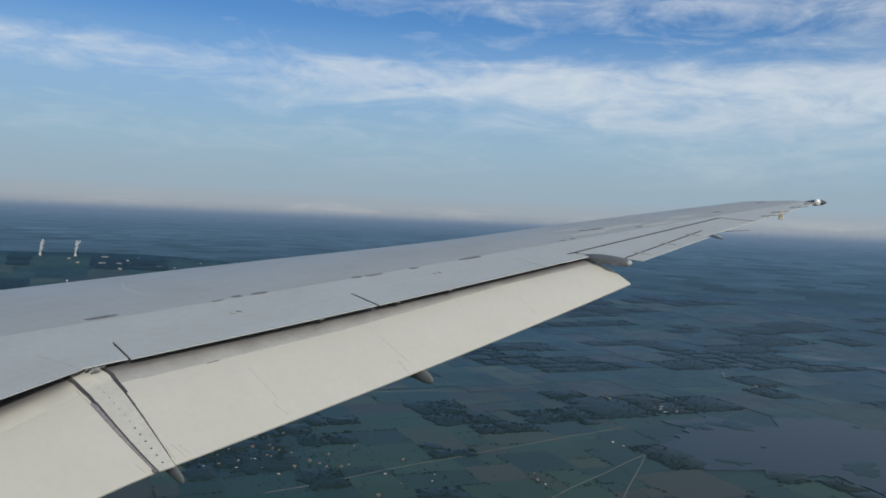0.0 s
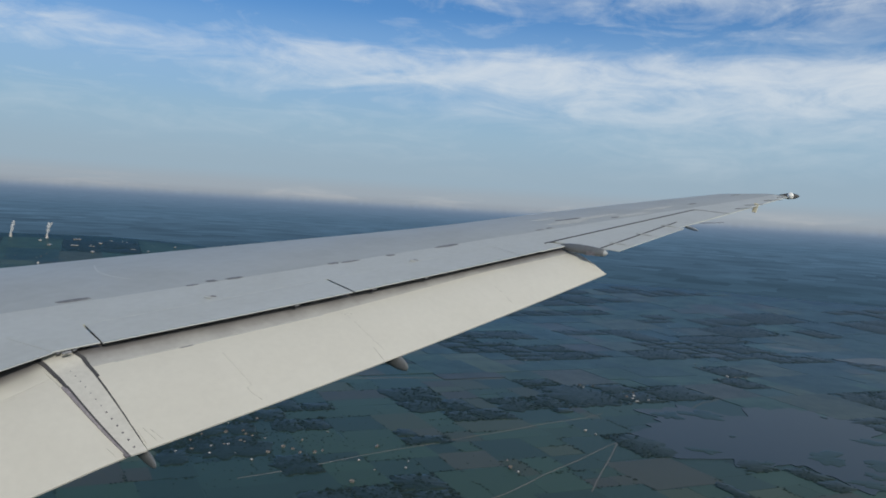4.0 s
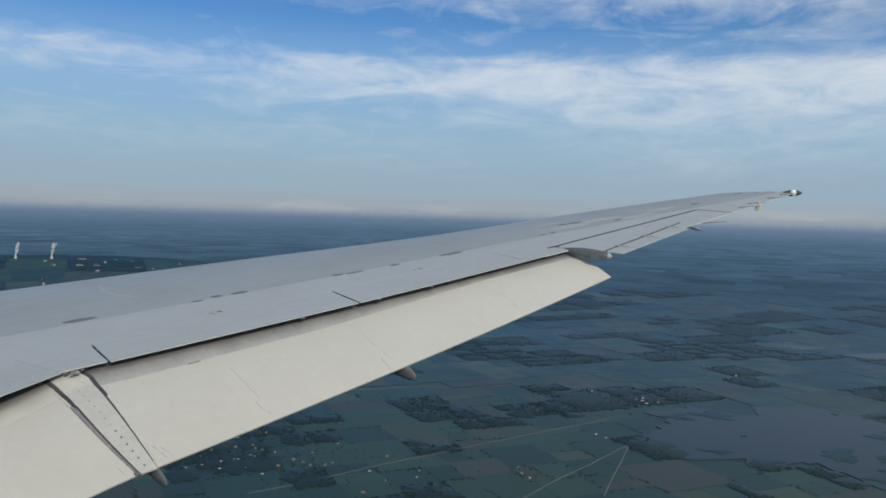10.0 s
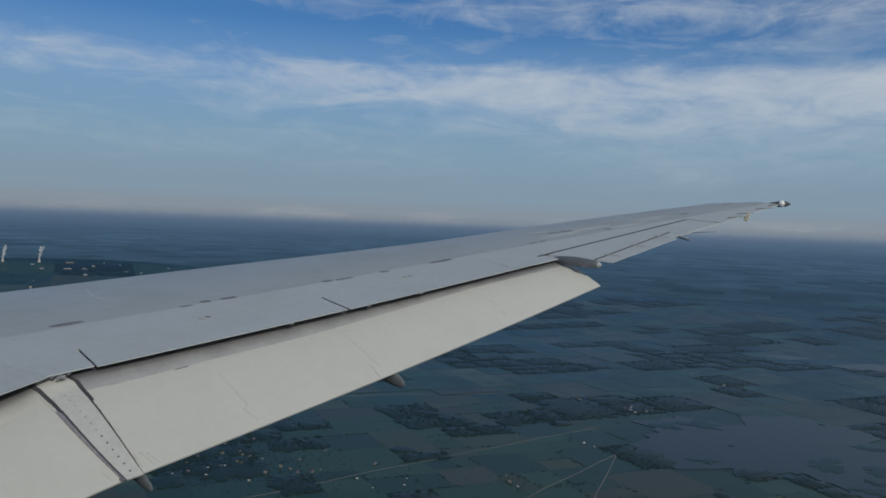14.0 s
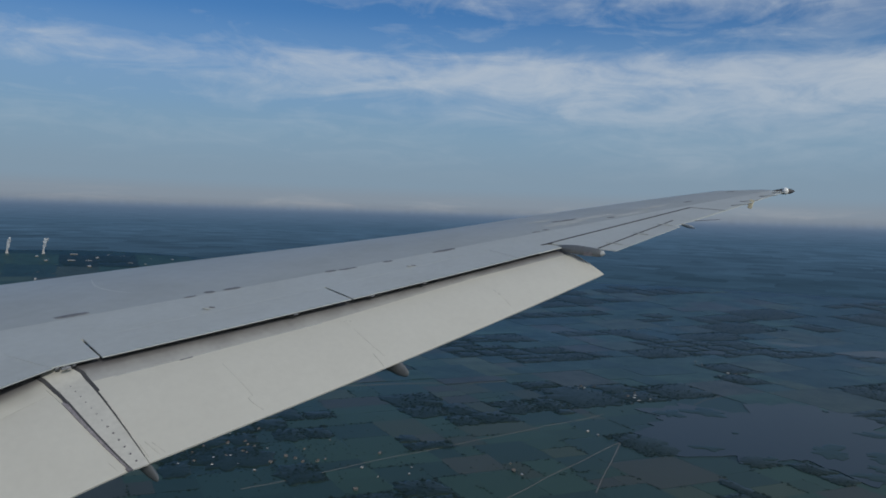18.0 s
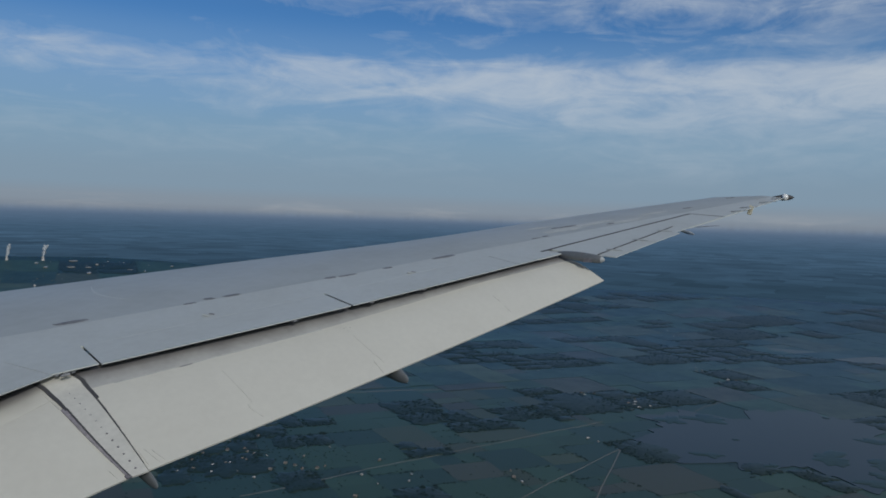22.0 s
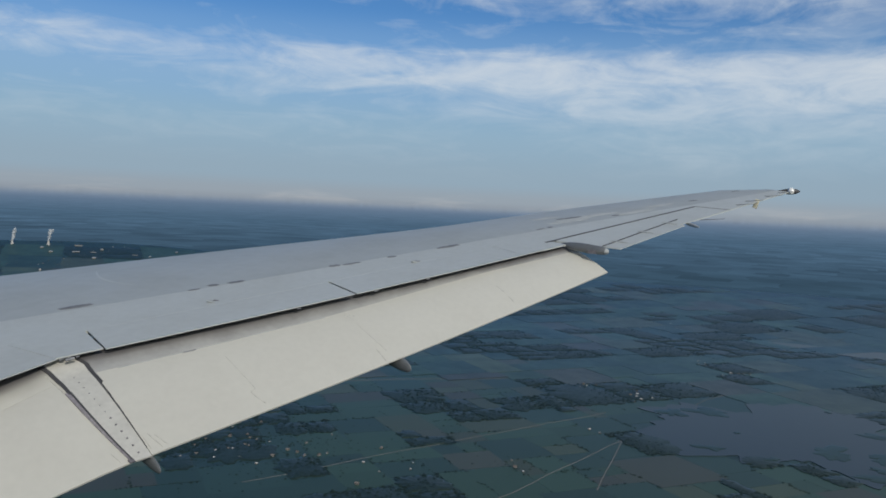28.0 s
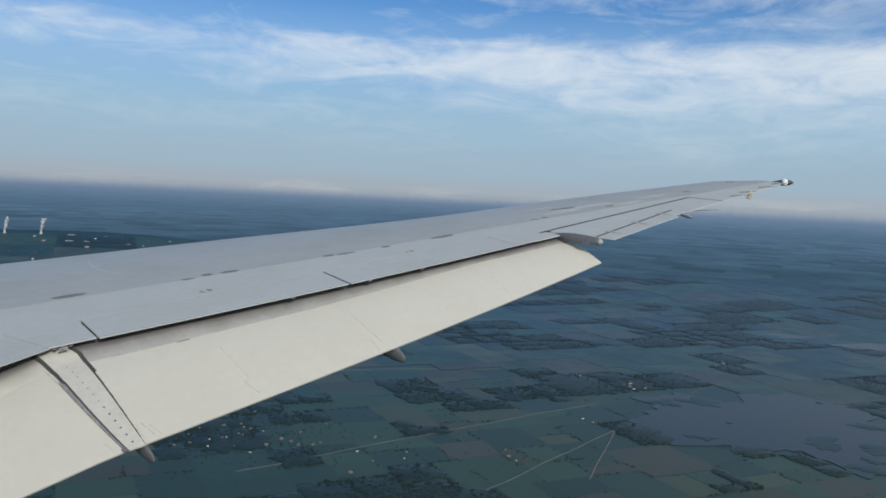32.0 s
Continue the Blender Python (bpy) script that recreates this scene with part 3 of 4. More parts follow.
# ---- flaps: s along the span from the kink, q behind the hinge ----
SPAN = Vector((1, -SWEEP, DIHEDRAL)).normalized()
NORM = (Vector((0, 0, 1)) - SPAN * SPAN.z).normalized()
AFT = SPAN.cross(NORM) if SPAN.cross(NORM).y < 0 else NORM.cross(SPAN)
TILT = radians(27)
FLAP_D = AFT * math.cos(TILT) - NORM * math.sin(TILT)
FLAP_N = AFT * math.sin(TILT) + NORM * math.cos(TILT)
FLAP_O = Vector((XK, YK, ZK + DIHEDRAL * XK)) - NORM * 0.09


def flap_at(s, q, h=0.0):
    return FLAP_O + SPAN * s + FLAP_D * q + FLAP_N * h


def flap_len(s):
    return 1.058 - 0.0665 * s - 0.0041 * s * s if s > 0 else 1.058 - 0.155 * s


def flap_q0(s):
    return 0.0 if s > 0 else -0.33 * s


def flap_top(f):
    return 0.020 * math.sin(math.pi * min(1, max(0, f)) ** 0.7)


def nose_q(s):
    """How far behind the hinge the nose skin ends."""
    return 0.108 - 0.045 * min(2.1, max(0.0, s - 2.3))


def strip_left(q):
    q += 0.05
    return -0.052 + 0.03 * q + 0.085 * q * q - 0.6 * max(0.0, 0.25 - q) ** 2


def strip_right(q):
    return 0.17 + (0.035 * q if q > 0 else 0.4 * q)


def flap_body(s_in, s_out, steps):
    """Closed section: top from the nose joint to the back edge, then the underside."""
    bm = bmesh.new()
    rows = []
    for i in range(steps + 1):
        a = i / steps
        ring = []
        for f, lift in ((0.0, 1), (0.1, 1), (0.25, 1), (0.45, 1), (0.65, 1), (0.85, 1), (0.97, 1), (1.0, 1), (1.0, -0.012), (0.8, -0.03), (0.5, -0.055), (0.2, -0.075), (0.0, -0.07)):
            def place(s):
                q0 = flap_q0(s) + nose_q(s)
                return q0 + (flap_len(s) - q0) * f
            s = s_in(0.5) + (s_out(0.5) - s_in(0.5)) * a
            q = place(s)
            s = s_in(q) + (s_out(q) - s_in(q)) * a
            ring.append(bm.verts.new(flap_at(s, place(s), flap_top(f) if lift == 1 else lift)))
        rows.append(ring)
    grid_faces(bm, rows, True)
    bm.faces.new(rows[0])
    bm.faces.new(rows[-1])
    return bm


def level(aft, up):
    """A place given level with the wing, in the flap's own run and height."""
    return aft * math.cos(TILT) - up * math.sin(TILT), aft * math.sin(TILT) + up * math.cos(TILT)


def nose_line(s):
    """The nose's section from its joint with the flap skin forward and round below."""
    k = nose_q(s) - 0.002
    return [(k, -0.001), (k * 0.66, -0.001), (k * 0.33, -0.002), level(-0.006, 0.007), level(-0.03, 0.020), level(-0.06, 0.034), level(-0.10, 0.050), level(-0.16, 0.060),
            level(-0.22, 0.058), level(-0.26, 0.03), level(-0.275, -0.07), level(-0.2, -0.14), (k, -0.07)]


SOOT_SHADE = (0.12, 0.24, 0.38, 0.52, 0.66, 0.82, 0.95, 1, 1, 1, 1, 1, 1)     # exhaust soot gathered towards the front, with the wing lip's shade painted in


def flap_nose(s_in, s_out, steps, reach=1.0):
    bm = bmesh.new()
    rows = []
    for i in range(steps + 1):
        s = s_in + (s_out - s_in) * i / steps
        q0 = flap_q0(s)
        ring = [bm.verts.new(flap_at(s, q0 + (q * reach if q < 0 else q), h * reach if q < 0 else h)) for q, h in nose_line(s)]
        rows.append(ring)
    grid_faces(bm, rows, True)
    bm.faces.new(rows[0])
    bm.faces.new(rows[-1])
    return bm


SLOT = 0.006
outer = smooth(part("outboard_flap", flap_body(lambda q: strip_right(q) + SLOT, lambda q: 5.915, 30), "cream", wing, "cream painted outboard flap, lowered"), 40)
inner = smooth(part("inboard_flap", flap_body(lambda q: -3.0, lambda q: strip_left(q) - SLOT, 16), "cream", wing, "cream painted inboard flap, lowered"), 40)
SOOT_SHADE_IN = (0.0, 0.10, 0.22, 0.36, 0.52, 0.74, 0.92, 1, 1, 1, 1, 1, 1)
for bm, flap, mat, soot_shade in ((flap_nose(0.17, 5.915, 60), outer, "nose", SOOT_SHADE), (flap_nose(-3.0, -0.05, 30, 1.25), inner, "cream_nose", SOOT_SHADE_IN)):
    nose = smooth(part("flap_nose", bm, mat, flap, "worn pale leading strip of the flap with soot and painted shade at its front"), 60)
    soot_shade_data = nose.data.attributes.new("soot_shade", "FLOAT", "POINT")
    soot_shade_data.data.foreach_set("value", [soot_shade[k % len(soot_shade)] for k in range(len(nose.data.vertices))])


def on_flap(s, q, up=0.0):
    q0 = flap_q0(s) + nose_q(s)
    f = (q - q0) / (flap_len(s) - q0)
    if f < 0:
        d, h = q - flap_q0(s), 0.0
        line = nose_line(s)
        for (q1, h1), (q2, h2) in zip(line[:9], line[1:10]):
            if q2 <= d <= q1:
                h = h1 + (h2 - h1) * (q1 - d) / (q1 - q2)
    else:
        h = flap_top(f)
    return flap_at(s, q, h + up)


# riveted joint strip between the two flaps with its rubber seals
def strip_point(a, b):
    q = -0.15 + (flap_len(0.1) + 0.15 + 0.006) * b
    return on_flap(strip_left(q) + 0.004 + (strip_right(q) - strip_left(q) - 0.006) * a, q, 0.006)


strip = smooth(part("joint_strip", slab(strip_point, -FLAP_N, 4, 26, 0.012), "strip", wing, "scuffed white joint strip with rivets"), 40)


def seal(edge, q0, q1, off0, off1, up, ragged=0.0):
    """A rubber seal along a strip's edge between two offsets from it, each given at its two ends."""
    def point(a, b):
        q = q0 + (q1 - q0) * b
        lo, hi = off0[0] + (off0[1] - off0[0]) * b, off1[0] + (off1[1] - off1[0]) * b
        wave = ragged * (math.sin(37 * q) + math.sin(83 * q + 1)) * a
        return on_flap(edge(q) + lo + (hi - lo) * a + wave, q, up)
    return slab(point, -FLAP_N, 2, 24, 0.010)


part("rubber_seal", seal(strip_left, -0.15, 0.30, (0.010, 0.004), (-0.026, -0.016), 0.010, 0.0006), "wick", strip, "cracked dark rubber seal")
part("rubber_seal", seal(strip_left, 0.275, 1.045, (0.006, 0.004), (-0.034, -0.012), 0.009, 0.0004), "old_seal", strip, "faded purple-grey rubber seal")
part("seal_lip", seal(strip_left, 0.28, 1.05, (0.008, 0.006), (-0.006, -0.003), 0.012), "wick", strip, "black lip of the seal")
part("seal_end", seal(strip_left, 1.035, 1.063, (0.008, 0.008), (-0.026, -0.026), 0.012), "seal", strip)
part("rubber_seal", seal(strip_right, -0.15, 0.245, (-0.010, -0.004), (0.024, 0.022), 0.010, 0.0008), "wick", strip, "cracked dark rubber seal")
part("rubber_seal", seal(strip_right, 0.24, 0.98, (-0.004, -0.001), (0.010, 0.003), 0.010, 0.001), "wick", strip, "thin black rubber seal")


for k in range(13):
    q = 0.115 + 0.0735 * k
    s = 0.086 + 0.105 * (q - 0.46)
    p = on_flap(s, q, 0.007)
    part("rivet", rod_bm(p - FLAP_N * 0.004, p + FLAP_N * 0.002, 0.009 if k > 6 else 0.006, 0.007 if k > 6 else 0.004, 8), "seal" if k > 6 else "patch", strip)


def seam(points, wide, mat="seam", flap=outer):
    """A thin bead of sealant over a skin joint."""
    bm = bmesh.new()
    rows = []
    for i, (s, q) in enumerate(points):
        s2, q2 = points[min(i + 1, len(points) - 1)]
        s1, q1 = points[max(i - 1, 0)]
        d = Vector((s2 - s1, q2 - q1)).normalized()
        row = []
        for k, up in ((-1, -0.003), (-0.6, 0.0022), (0.6, 0.0022), (1, -0.003)):
            row.append(bm.verts.new(on_flap(s - d.y * wide * k / 2, q + d.x * wide * k / 2, up)))
        rows.append(row)
    grid_faces(bm, rows)
    return part("skin_seam", bm, mat, flap)


seam([(2.40, 0.205), (2.398, 0.447), (2.41, 0.615), (2.42, 0.755)], 0.006)
seam([(2.345, 0.691), (2.337, 0.775), (2.329, 0.860)], 0.006)
seam([(1.124, 0.317), (1.138, 0.555), (1.147, 0.739), (1.10, 0.755), (1.105, 0.815), (1.14, 0.910)], 0.006)
seam([(4.233, 0.297), (4.234, 0.410)], 0.006)
seam([(4.222, 0.495), (4.205, 0.595)], 0.005)
seam([(0.30, 0.885), (0.34, 1.000)], 0.005)
seam([(0.26, 0.855), (0.30, 1.005)], 0.004)
seam([(strip_left(q) - 0.045 + 0.03 * q, q) for q in (0.02, 0.08, 0.14, 0.2, 0.26)], 0.005, "seam", inner)
seam([(strip_left(1.0) - 0.085, 0.94), (strip_left(1.0) - 0.06, 1.03)], 0.004, "seam", inner)
seam([(strip_right(q) + 0.022, q) for q in (0.86, 0.93, 1.0)], 0.004)
seam([(0.36, 0.117), (1.0, 0.119), (1.55, 0.117), (2.2, 0.116)], 0.008, "fitting")
seam([(0.86, 0.125), (0.92, 0.125), (0.97, 0.124)], 0.016, "patch")
for s, q in ((2.37, 0.172), (2.42, 0.182), (2.45, 0.202), (0.86, 0.132), (2.40, 0.615), (2.39, 0.192)):
    p = on_flap(s, q, 0.002)
    part("fastener", rod_bm(p - FLAP_N * 0.004, p + FLAP_N * 0.002, 0.008, 0.006, 7), "seam", outer)
# track fairings under the flap, their tails showing behind the back edge
for s, size in ((0.17, 0.8), (2.46, 1.05)):
    e = flap_len(s)
    a, b = flap_at(s, e - 0.75, -0.17), flap_at(s + 0.05, e + 0.12, -0.05)
    part("track_fairing", spindle_bm(a, b, [(0, 0.01), (0.12, 0.05), (0.4, 0.085), (0.7, 0.078), (0.88, 0.062), (0.96, 0.042), (0.99, 0.024), (1, 0.006)], 0.42 * size, 0.95 * size, 14), "pod", outer, "grey flap track fairing")
# hinge arm and bracket in the gap at the kink
for dx, dy, sz in ((0.03, 0.02, (0.03, 0.024, 0.012)), (0.085, 0.022, (0.02, 0.02, 0.016)), (0.13, 0.01, (0.04, 0.014, 0.010))):
    part("hinge_bracket", box_bm(sz, on_skin(3.70 + dx, te_y(3.7 + dx) + dy, -0.016), pose(0, 0, 0, -15, 0, 20), 0.003), "patch", wing)
part("hinge_bolt", rod_bm(on_skin(3.73, 5.05, -0.012), on_skin(3.79, 5.03, -0.012), 0.010, 0.010, 10), "patch", wing)
for x in (5.55, 6.35, 6.98):
    p = on_skin(x, te_y(x) + 0.015, -0.02)
    part("flap_hinge", box_bm((0.045, 0.04, 0.012), p, pose(0, 0, 0, -4, 0, -19), 0.004), "patch", wing)
# closing wall of the cove ahead of the flaps, shade painted into its dark colour
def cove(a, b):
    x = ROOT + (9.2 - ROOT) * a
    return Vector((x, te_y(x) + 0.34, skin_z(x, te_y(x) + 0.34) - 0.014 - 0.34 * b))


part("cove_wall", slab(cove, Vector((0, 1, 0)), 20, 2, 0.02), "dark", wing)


# ---- the land ----
def sheet(name, mat, ring):
    bm = bmesh.new()
    bm.faces.new([bm.verts.new(p) for p in ring])
    mesh = bpy.data.meshes.new(name)
    bm.to_mesh(mesh)
    bm.free()
    mesh.materials.append(M[mat])
    return new(name, mesh)


def land(x, y):
    """The height of the land, which rises in long slopes far off."""
    far = max(0.0, (math.hypot(x, y) - 3300) / 1660)
    north = min(1.0, max(0.0, (math.degrees(math.atan2(y, x)) - 30) / 22))
    return (60 + 115 * north * north * (3 - 2 * north)) * far ** 1.4


bm = bmesh.new()
rows = []
for r in [1, 300, 700, 1200, 1800, 2400, 2700] + [2700 + 2260 * k / 30 for k in range(1, 31)]:
    rows.append([bm.verts.new((r * math.cos(2 * math.pi * k / 144), r * math.sin(2 * math.pi * k / 144), land(r * math.cos(2 * math.pi * k / 144), r * math.sin(2 * math.pi * k / 144)))) for k in range(144)])
grid_faces(bm, rows, True)
bm.faces.new(rows[0])
ground = part("ground", bm, "ground", None)
tagged(ground, "dark green farmland far below in hazy light", "ground", kind="structure")

AXIS = radians(-38)                            # the run of the field pattern
rng = random.Random(11)


def in_view(x, y, pad=0.0):
    """Whether a place lies in the stretch of land beside the wing."""
    r, a = math.hypot(x, y), math.degrees(math.atan2(y, x))
    return 900 - pad < r < 4930 and -14 < a < 68


def turned(u, v):
    return u * math.cos(AXIS) - v * math.sin(AXIS), u * math.sin(AXIS) + v * math.cos(AXIS)


LAKES = []


def lake(name, cx, cy, rx, ry, seed, turn, label):
    """Irregular shoreline from a few waves."""
    rnd = random.Random(seed)
    waves = [(k, rnd.uniform(0.35, 1) / k ** 0.75, rnd.uniform(0, 6.3)) for k in (2, 3, 4, 5, 7, 9, 12, 17, 23, 31, 41, 53)]
    bm = bmesh.new()
    pts = []
    for i in range(360):
        a = 2 * math.pi * i / 360
        f = 0.9 + 0.36 * sum(w * math.sin(k * a + p) for k, w, p in waves)
        f = max(f, 0.3)
        x, y = rx * f * math.cos(a), ry * f * math.sin(a)
        pts.append((cx + x * math.cos(turn) - y * math.sin(turn), cy + x * math.sin(turn) + y * math.cos(turn)))
    top = [bm.verts.new((x, y, 1.3)) for x, y in pts]
    low = [bm.verts.new((x, y, -1)) for x, y in pts]
    bm.faces.new(top)
    for i in range(360):
        bm.faces.new((top[i], top[(i + 1) % 360], low[(i + 1) % 360], low[i]))
    ob = part(name, bm, "water", None)
    tagged(ob, label, "lake", kind="structure")
    LAKES.append(pts)
    return pts


def on_water(x, y):
    for pts in LAKES:
        inside = False
        for (ax, ay), (bx, by) in zip(pts, pts[1:] + pts[:1]):
            if (ay > y) != (by > y) and x < ax + (bx - ax) * (y - ay) / (by - ay):
                inside = not inside
        if inside:
            return True
    return False


lake("water_1", 3290, -40, 330, 170, 5, radians(75), "pale grey lake among dark woods and fields")
lake("water_2", 1860, 120, 330, 300, 21, radians(20), "slate grey lake with ragged shore and islets")

def islet(x, y, r, seed):
    rnd = random.Random(seed)
    bm = bmesh.new()
    waves = [(k, rnd.uniform(0.5, 1) / k ** 0.8, rnd.uniform(0, 6.3)) for k in (2, 3, 4, 5, 7, 9, 12)]
    p = [max(0.25, 1 + 0.5 * sum(w * math.sin(k * 2 * math.pi * i / 48 + ph) for k, w, ph in waves)) for i in range(48)]
    rings = []
    for k, z in ((1.0, 1.15), (0.9, 1.9), (0.4, 2.4)):
        rings.append([bm.verts.new((r * k * p[i] * 1.35 * math.cos(2 * math.pi * i / 48), r * k * p[i] * math.sin(2 * math.pi * i / 48), z)) for i in range(48)])
    grid_faces(bm, rings, True)
    bm.faces.new(rings[-1])
    ob = part("islet", bm, "ground", None)
    ob.matrix_world = pose(x, y, 0, 0, 0, rnd.uniform(0, 180))
    tagged(ob, "low dark wooded islet in grey lake water", "islet", "islets of the lake")


shore = random.Random(31)
for k in range(13):                            # marshy islets strewn over the lake
    while True:
        x, y = shore.uniform(1560, 2180), shore.uniform(-180, 400)
        if on_water(x, y):
            break
    islet(x, y, 6 + 34 * shore.random() ** 2.2, 60 + k)
leaves = []


def divide(u0, u1, v0, v1, depth):
    w, h = u1 - u0, v1 - v0
    x, y = turned((u0 + u1) / 2, (v0 + v1) / 2)
    far = math.hypot(x, y)
    big = 160 if far < 2000 else 230 if far < 3200 else 330
    if max(w, h) > big or (depth < 6) or (max(w, h) > big * 0.55 and rng.random() < 0.45):
        k = rng.uniform(0.36, 0.64)
        if w * rng.uniform(0.7, 1.4) > h:
            divide(u0, u0 + w * k, v0, v1, depth + 1)
            divide(u0 + w * k, u1, v0, v1, depth + 1)
        else:
            divide(u0, u1, v0, v0 + h * k, depth + 1)
            divide(u0, u1, v0 + h * k, v1, depth + 1)
    else:
        leaves.append((u0, u1, v0, v1))


divide(-2900, 4900, -300, 5300, 0)
field_mesh = {}
for kind in ("pasture", "crop", "soil", "stubble"):
    for variant in range(4):                   # uneven borders and blunt corners
        rnd = random.Random(90 + variant)
        lean, bow = rnd.uniform(-0.06, 0.06), [rnd.uniform(-0.05, 0.01) for _ in range(4)]
        outline = []
        for side in range(4):
            for k in range(8):
                t = -0.96 + 1.92 * k / 7
                d = 1 + bow[side] * (1 - t * t) + rnd.uniform(-0.012, 0.006) - 0.03 * abs(t) ** 9
                a = side * math.pi / 2
                px, py = t * math.cos(a) + d * math.sin(a), t * math.sin(a) - d * math.cos(a)
                outline.append((px + lean * py, py))
        fb = bmesh.new()
        loops = [[fb.verts.new((px * k / 2, py * k / 2, z)) for px, py in outline] for k, z in ((1.0, 0.0), (0.99, 0.12))]
        grid_faces(fb, loops, True)
        fb.faces.new(loops[-1])
        bmesh.ops.recalc_face_normals(fb, faces=fb.faces)
        mesh = bpy.data.meshes.new("field")
        fb.to_mesh(mesh)
        fb.free()
        mesh.materials.append(M[kind])
        field_mesh[kind, variant] = mesh

clumps = []                                    # places of bushes and trees: x, y, size
fields = 0
for u0, u1, v0, v1 in leaves:
    cu, cv = (u0 + u1) / 2, (v0 + v1) / 2
    x, y = turned(cu, cv)
    if not in_view(x, y, 150) or (math.hypot(x, y) + max(u1 - u0, v1 - v0) * 0.6 > 4955) or (on_water(x, y) and max(u1 - u0, v1 - v0) < 120):
        continue
    w, h = u1 - u0, v1 - v0
    roll = rng.random()
    wooded = noise.noise(Vector((cu, cv * 1.6, 5)) * 0.0021) + 0.5 * noise.noise(Vector((cu, cv * 1.6, 8)) * 0.006) + 0.5 * (roll - 0.5)
    if wooded > 0.14:                          # a wood: dark undergrowth below the crowns
        if on_water(x, y):
            continue
        edge_seed = rng.uniform(0, 50)
        bm = bmesh.new()
        rings = [[], [], []]
        for k in range(48):
            a = 2 * math.pi * k / 48
            f = 0.98 + 0.36 * noise.noise(Vector((math.cos(a) * 1.3, math.sin(a) * 1.3, edge_seed))) + 0.26 * noise.noise(Vector((math.cos(a) * 4, math.sin(a) * 4, edge_seed)))
            f /= max(abs(math.cos(a)), abs(math.sin(a))) ** 0.6
            for ring, g, z in zip(rings, (1.0, 0.965, 0.9), (-0.4, 0.9, 1.5)):
                px, py = turned(cu + f * g * math.cos(a) * w / 2, cv + f * g * math.sin(a) * h / 2)
                ring.append(bm.verts.new((px, py, land(px, py) + z)))
        grid_faces(bm, rings, True)
        hub = bm.verts.new((x, y, land(x, y) + 1.7))
        for k in range(48):
            bm.faces.new((rings[2][k], rings[2][(k + 1) % 48], hub))
        smooth(part("undergrowth", bm, "tree", ground), 70)
        for _ in range(int(w * h / (42 if math.hypot(x, y) < 2000 else 75 if math.hypot(x, y) < 2900 else 150 if math.hypot(x, y) < 3800 else 300))):
            a, b = rng.uniform(-0.5, 0.5), rng.uniform(-0.5, 0.5)
            if noise.noise(Vector((cu + a * w, cv + b * h, 0)) * 0.009) + 0.4 * noise.noise(Vector((cu + a * w, cv + b * h, 9)) * 0.05) > -0.22:
                px, py = turned(cu + a * w, cv + b * h)
                clumps.append((px, py, rng.uniform(2.2, 4.4)))
        continue
    roll = rng.uniform(0.35, 1.0)
    kind = "pasture" if roll < 0.60 else "crop" if roll < 0.82 else "soil" if roll < 0.90 else "stubble"
    turn, kw, kh = AXIS + rng.uniform(-0.03, 0.03), w * rng.uniform(0.99, 1.07), h * rng.uniform(0.99, 1.07)
    if math.hypot(x, y) < 2150:
        ob = new("field", field_mesh[kind, rng.randrange(4)])
        ob.parent = ground
        ob.matrix_world = Matrix.Translation((x, y, 0.0)) @ Matrix.Rotation(turn, 4, "Z") @ Matrix.Diagonal((kw, kh, 1 + rng.random(), 1))
    else:
        c, d = math.cos(turn), math.sin(turn)

        lift = 0.7 + 0.8 * rng.random()

        def point(a, b):
            du, dv = (a - 0.5) * kw, (b - 0.5) * kh
            px, py = x + du * c - dv * d, y + du * d + dv * c
            return Vector((px, py, land(px, py) + lift))
        part("field", slab(point, DOWN, 6, 6, 0.5), kind, ground)
    fields += 1
    for side in range(4):                      # hedges and lines of trees
        thick = rng.random()
        if thick < 0.6:
            continue
        part_from, part_to = sorted((rng.uniform(-0.5, 0.5), rng.choice((-0.5, 0.5))))
        ln = w if side < 2 else h
        for _ in range(int(ln * (part_to - part_from) / ((5 if thick > 0.8 else 11) if math.hypot(x, y) < 2500 else 30))):
            t = rng.uniform(part_from, part_to)
            e = (0.5 if side % 2 else -0.5)
            du, dv = (t * w, e * h) if side < 2 else (e * w, t * h)
            px, py = turned(cu + du + rng.gauss(0, 2.5), cv + dv + rng.gauss(0, 2.5))
            clumps.append((px, py, rng.uniform(1.2, 2.6) if math.hypot(x, y) < 2500 else rng.uniform(1.6, 2.8)))


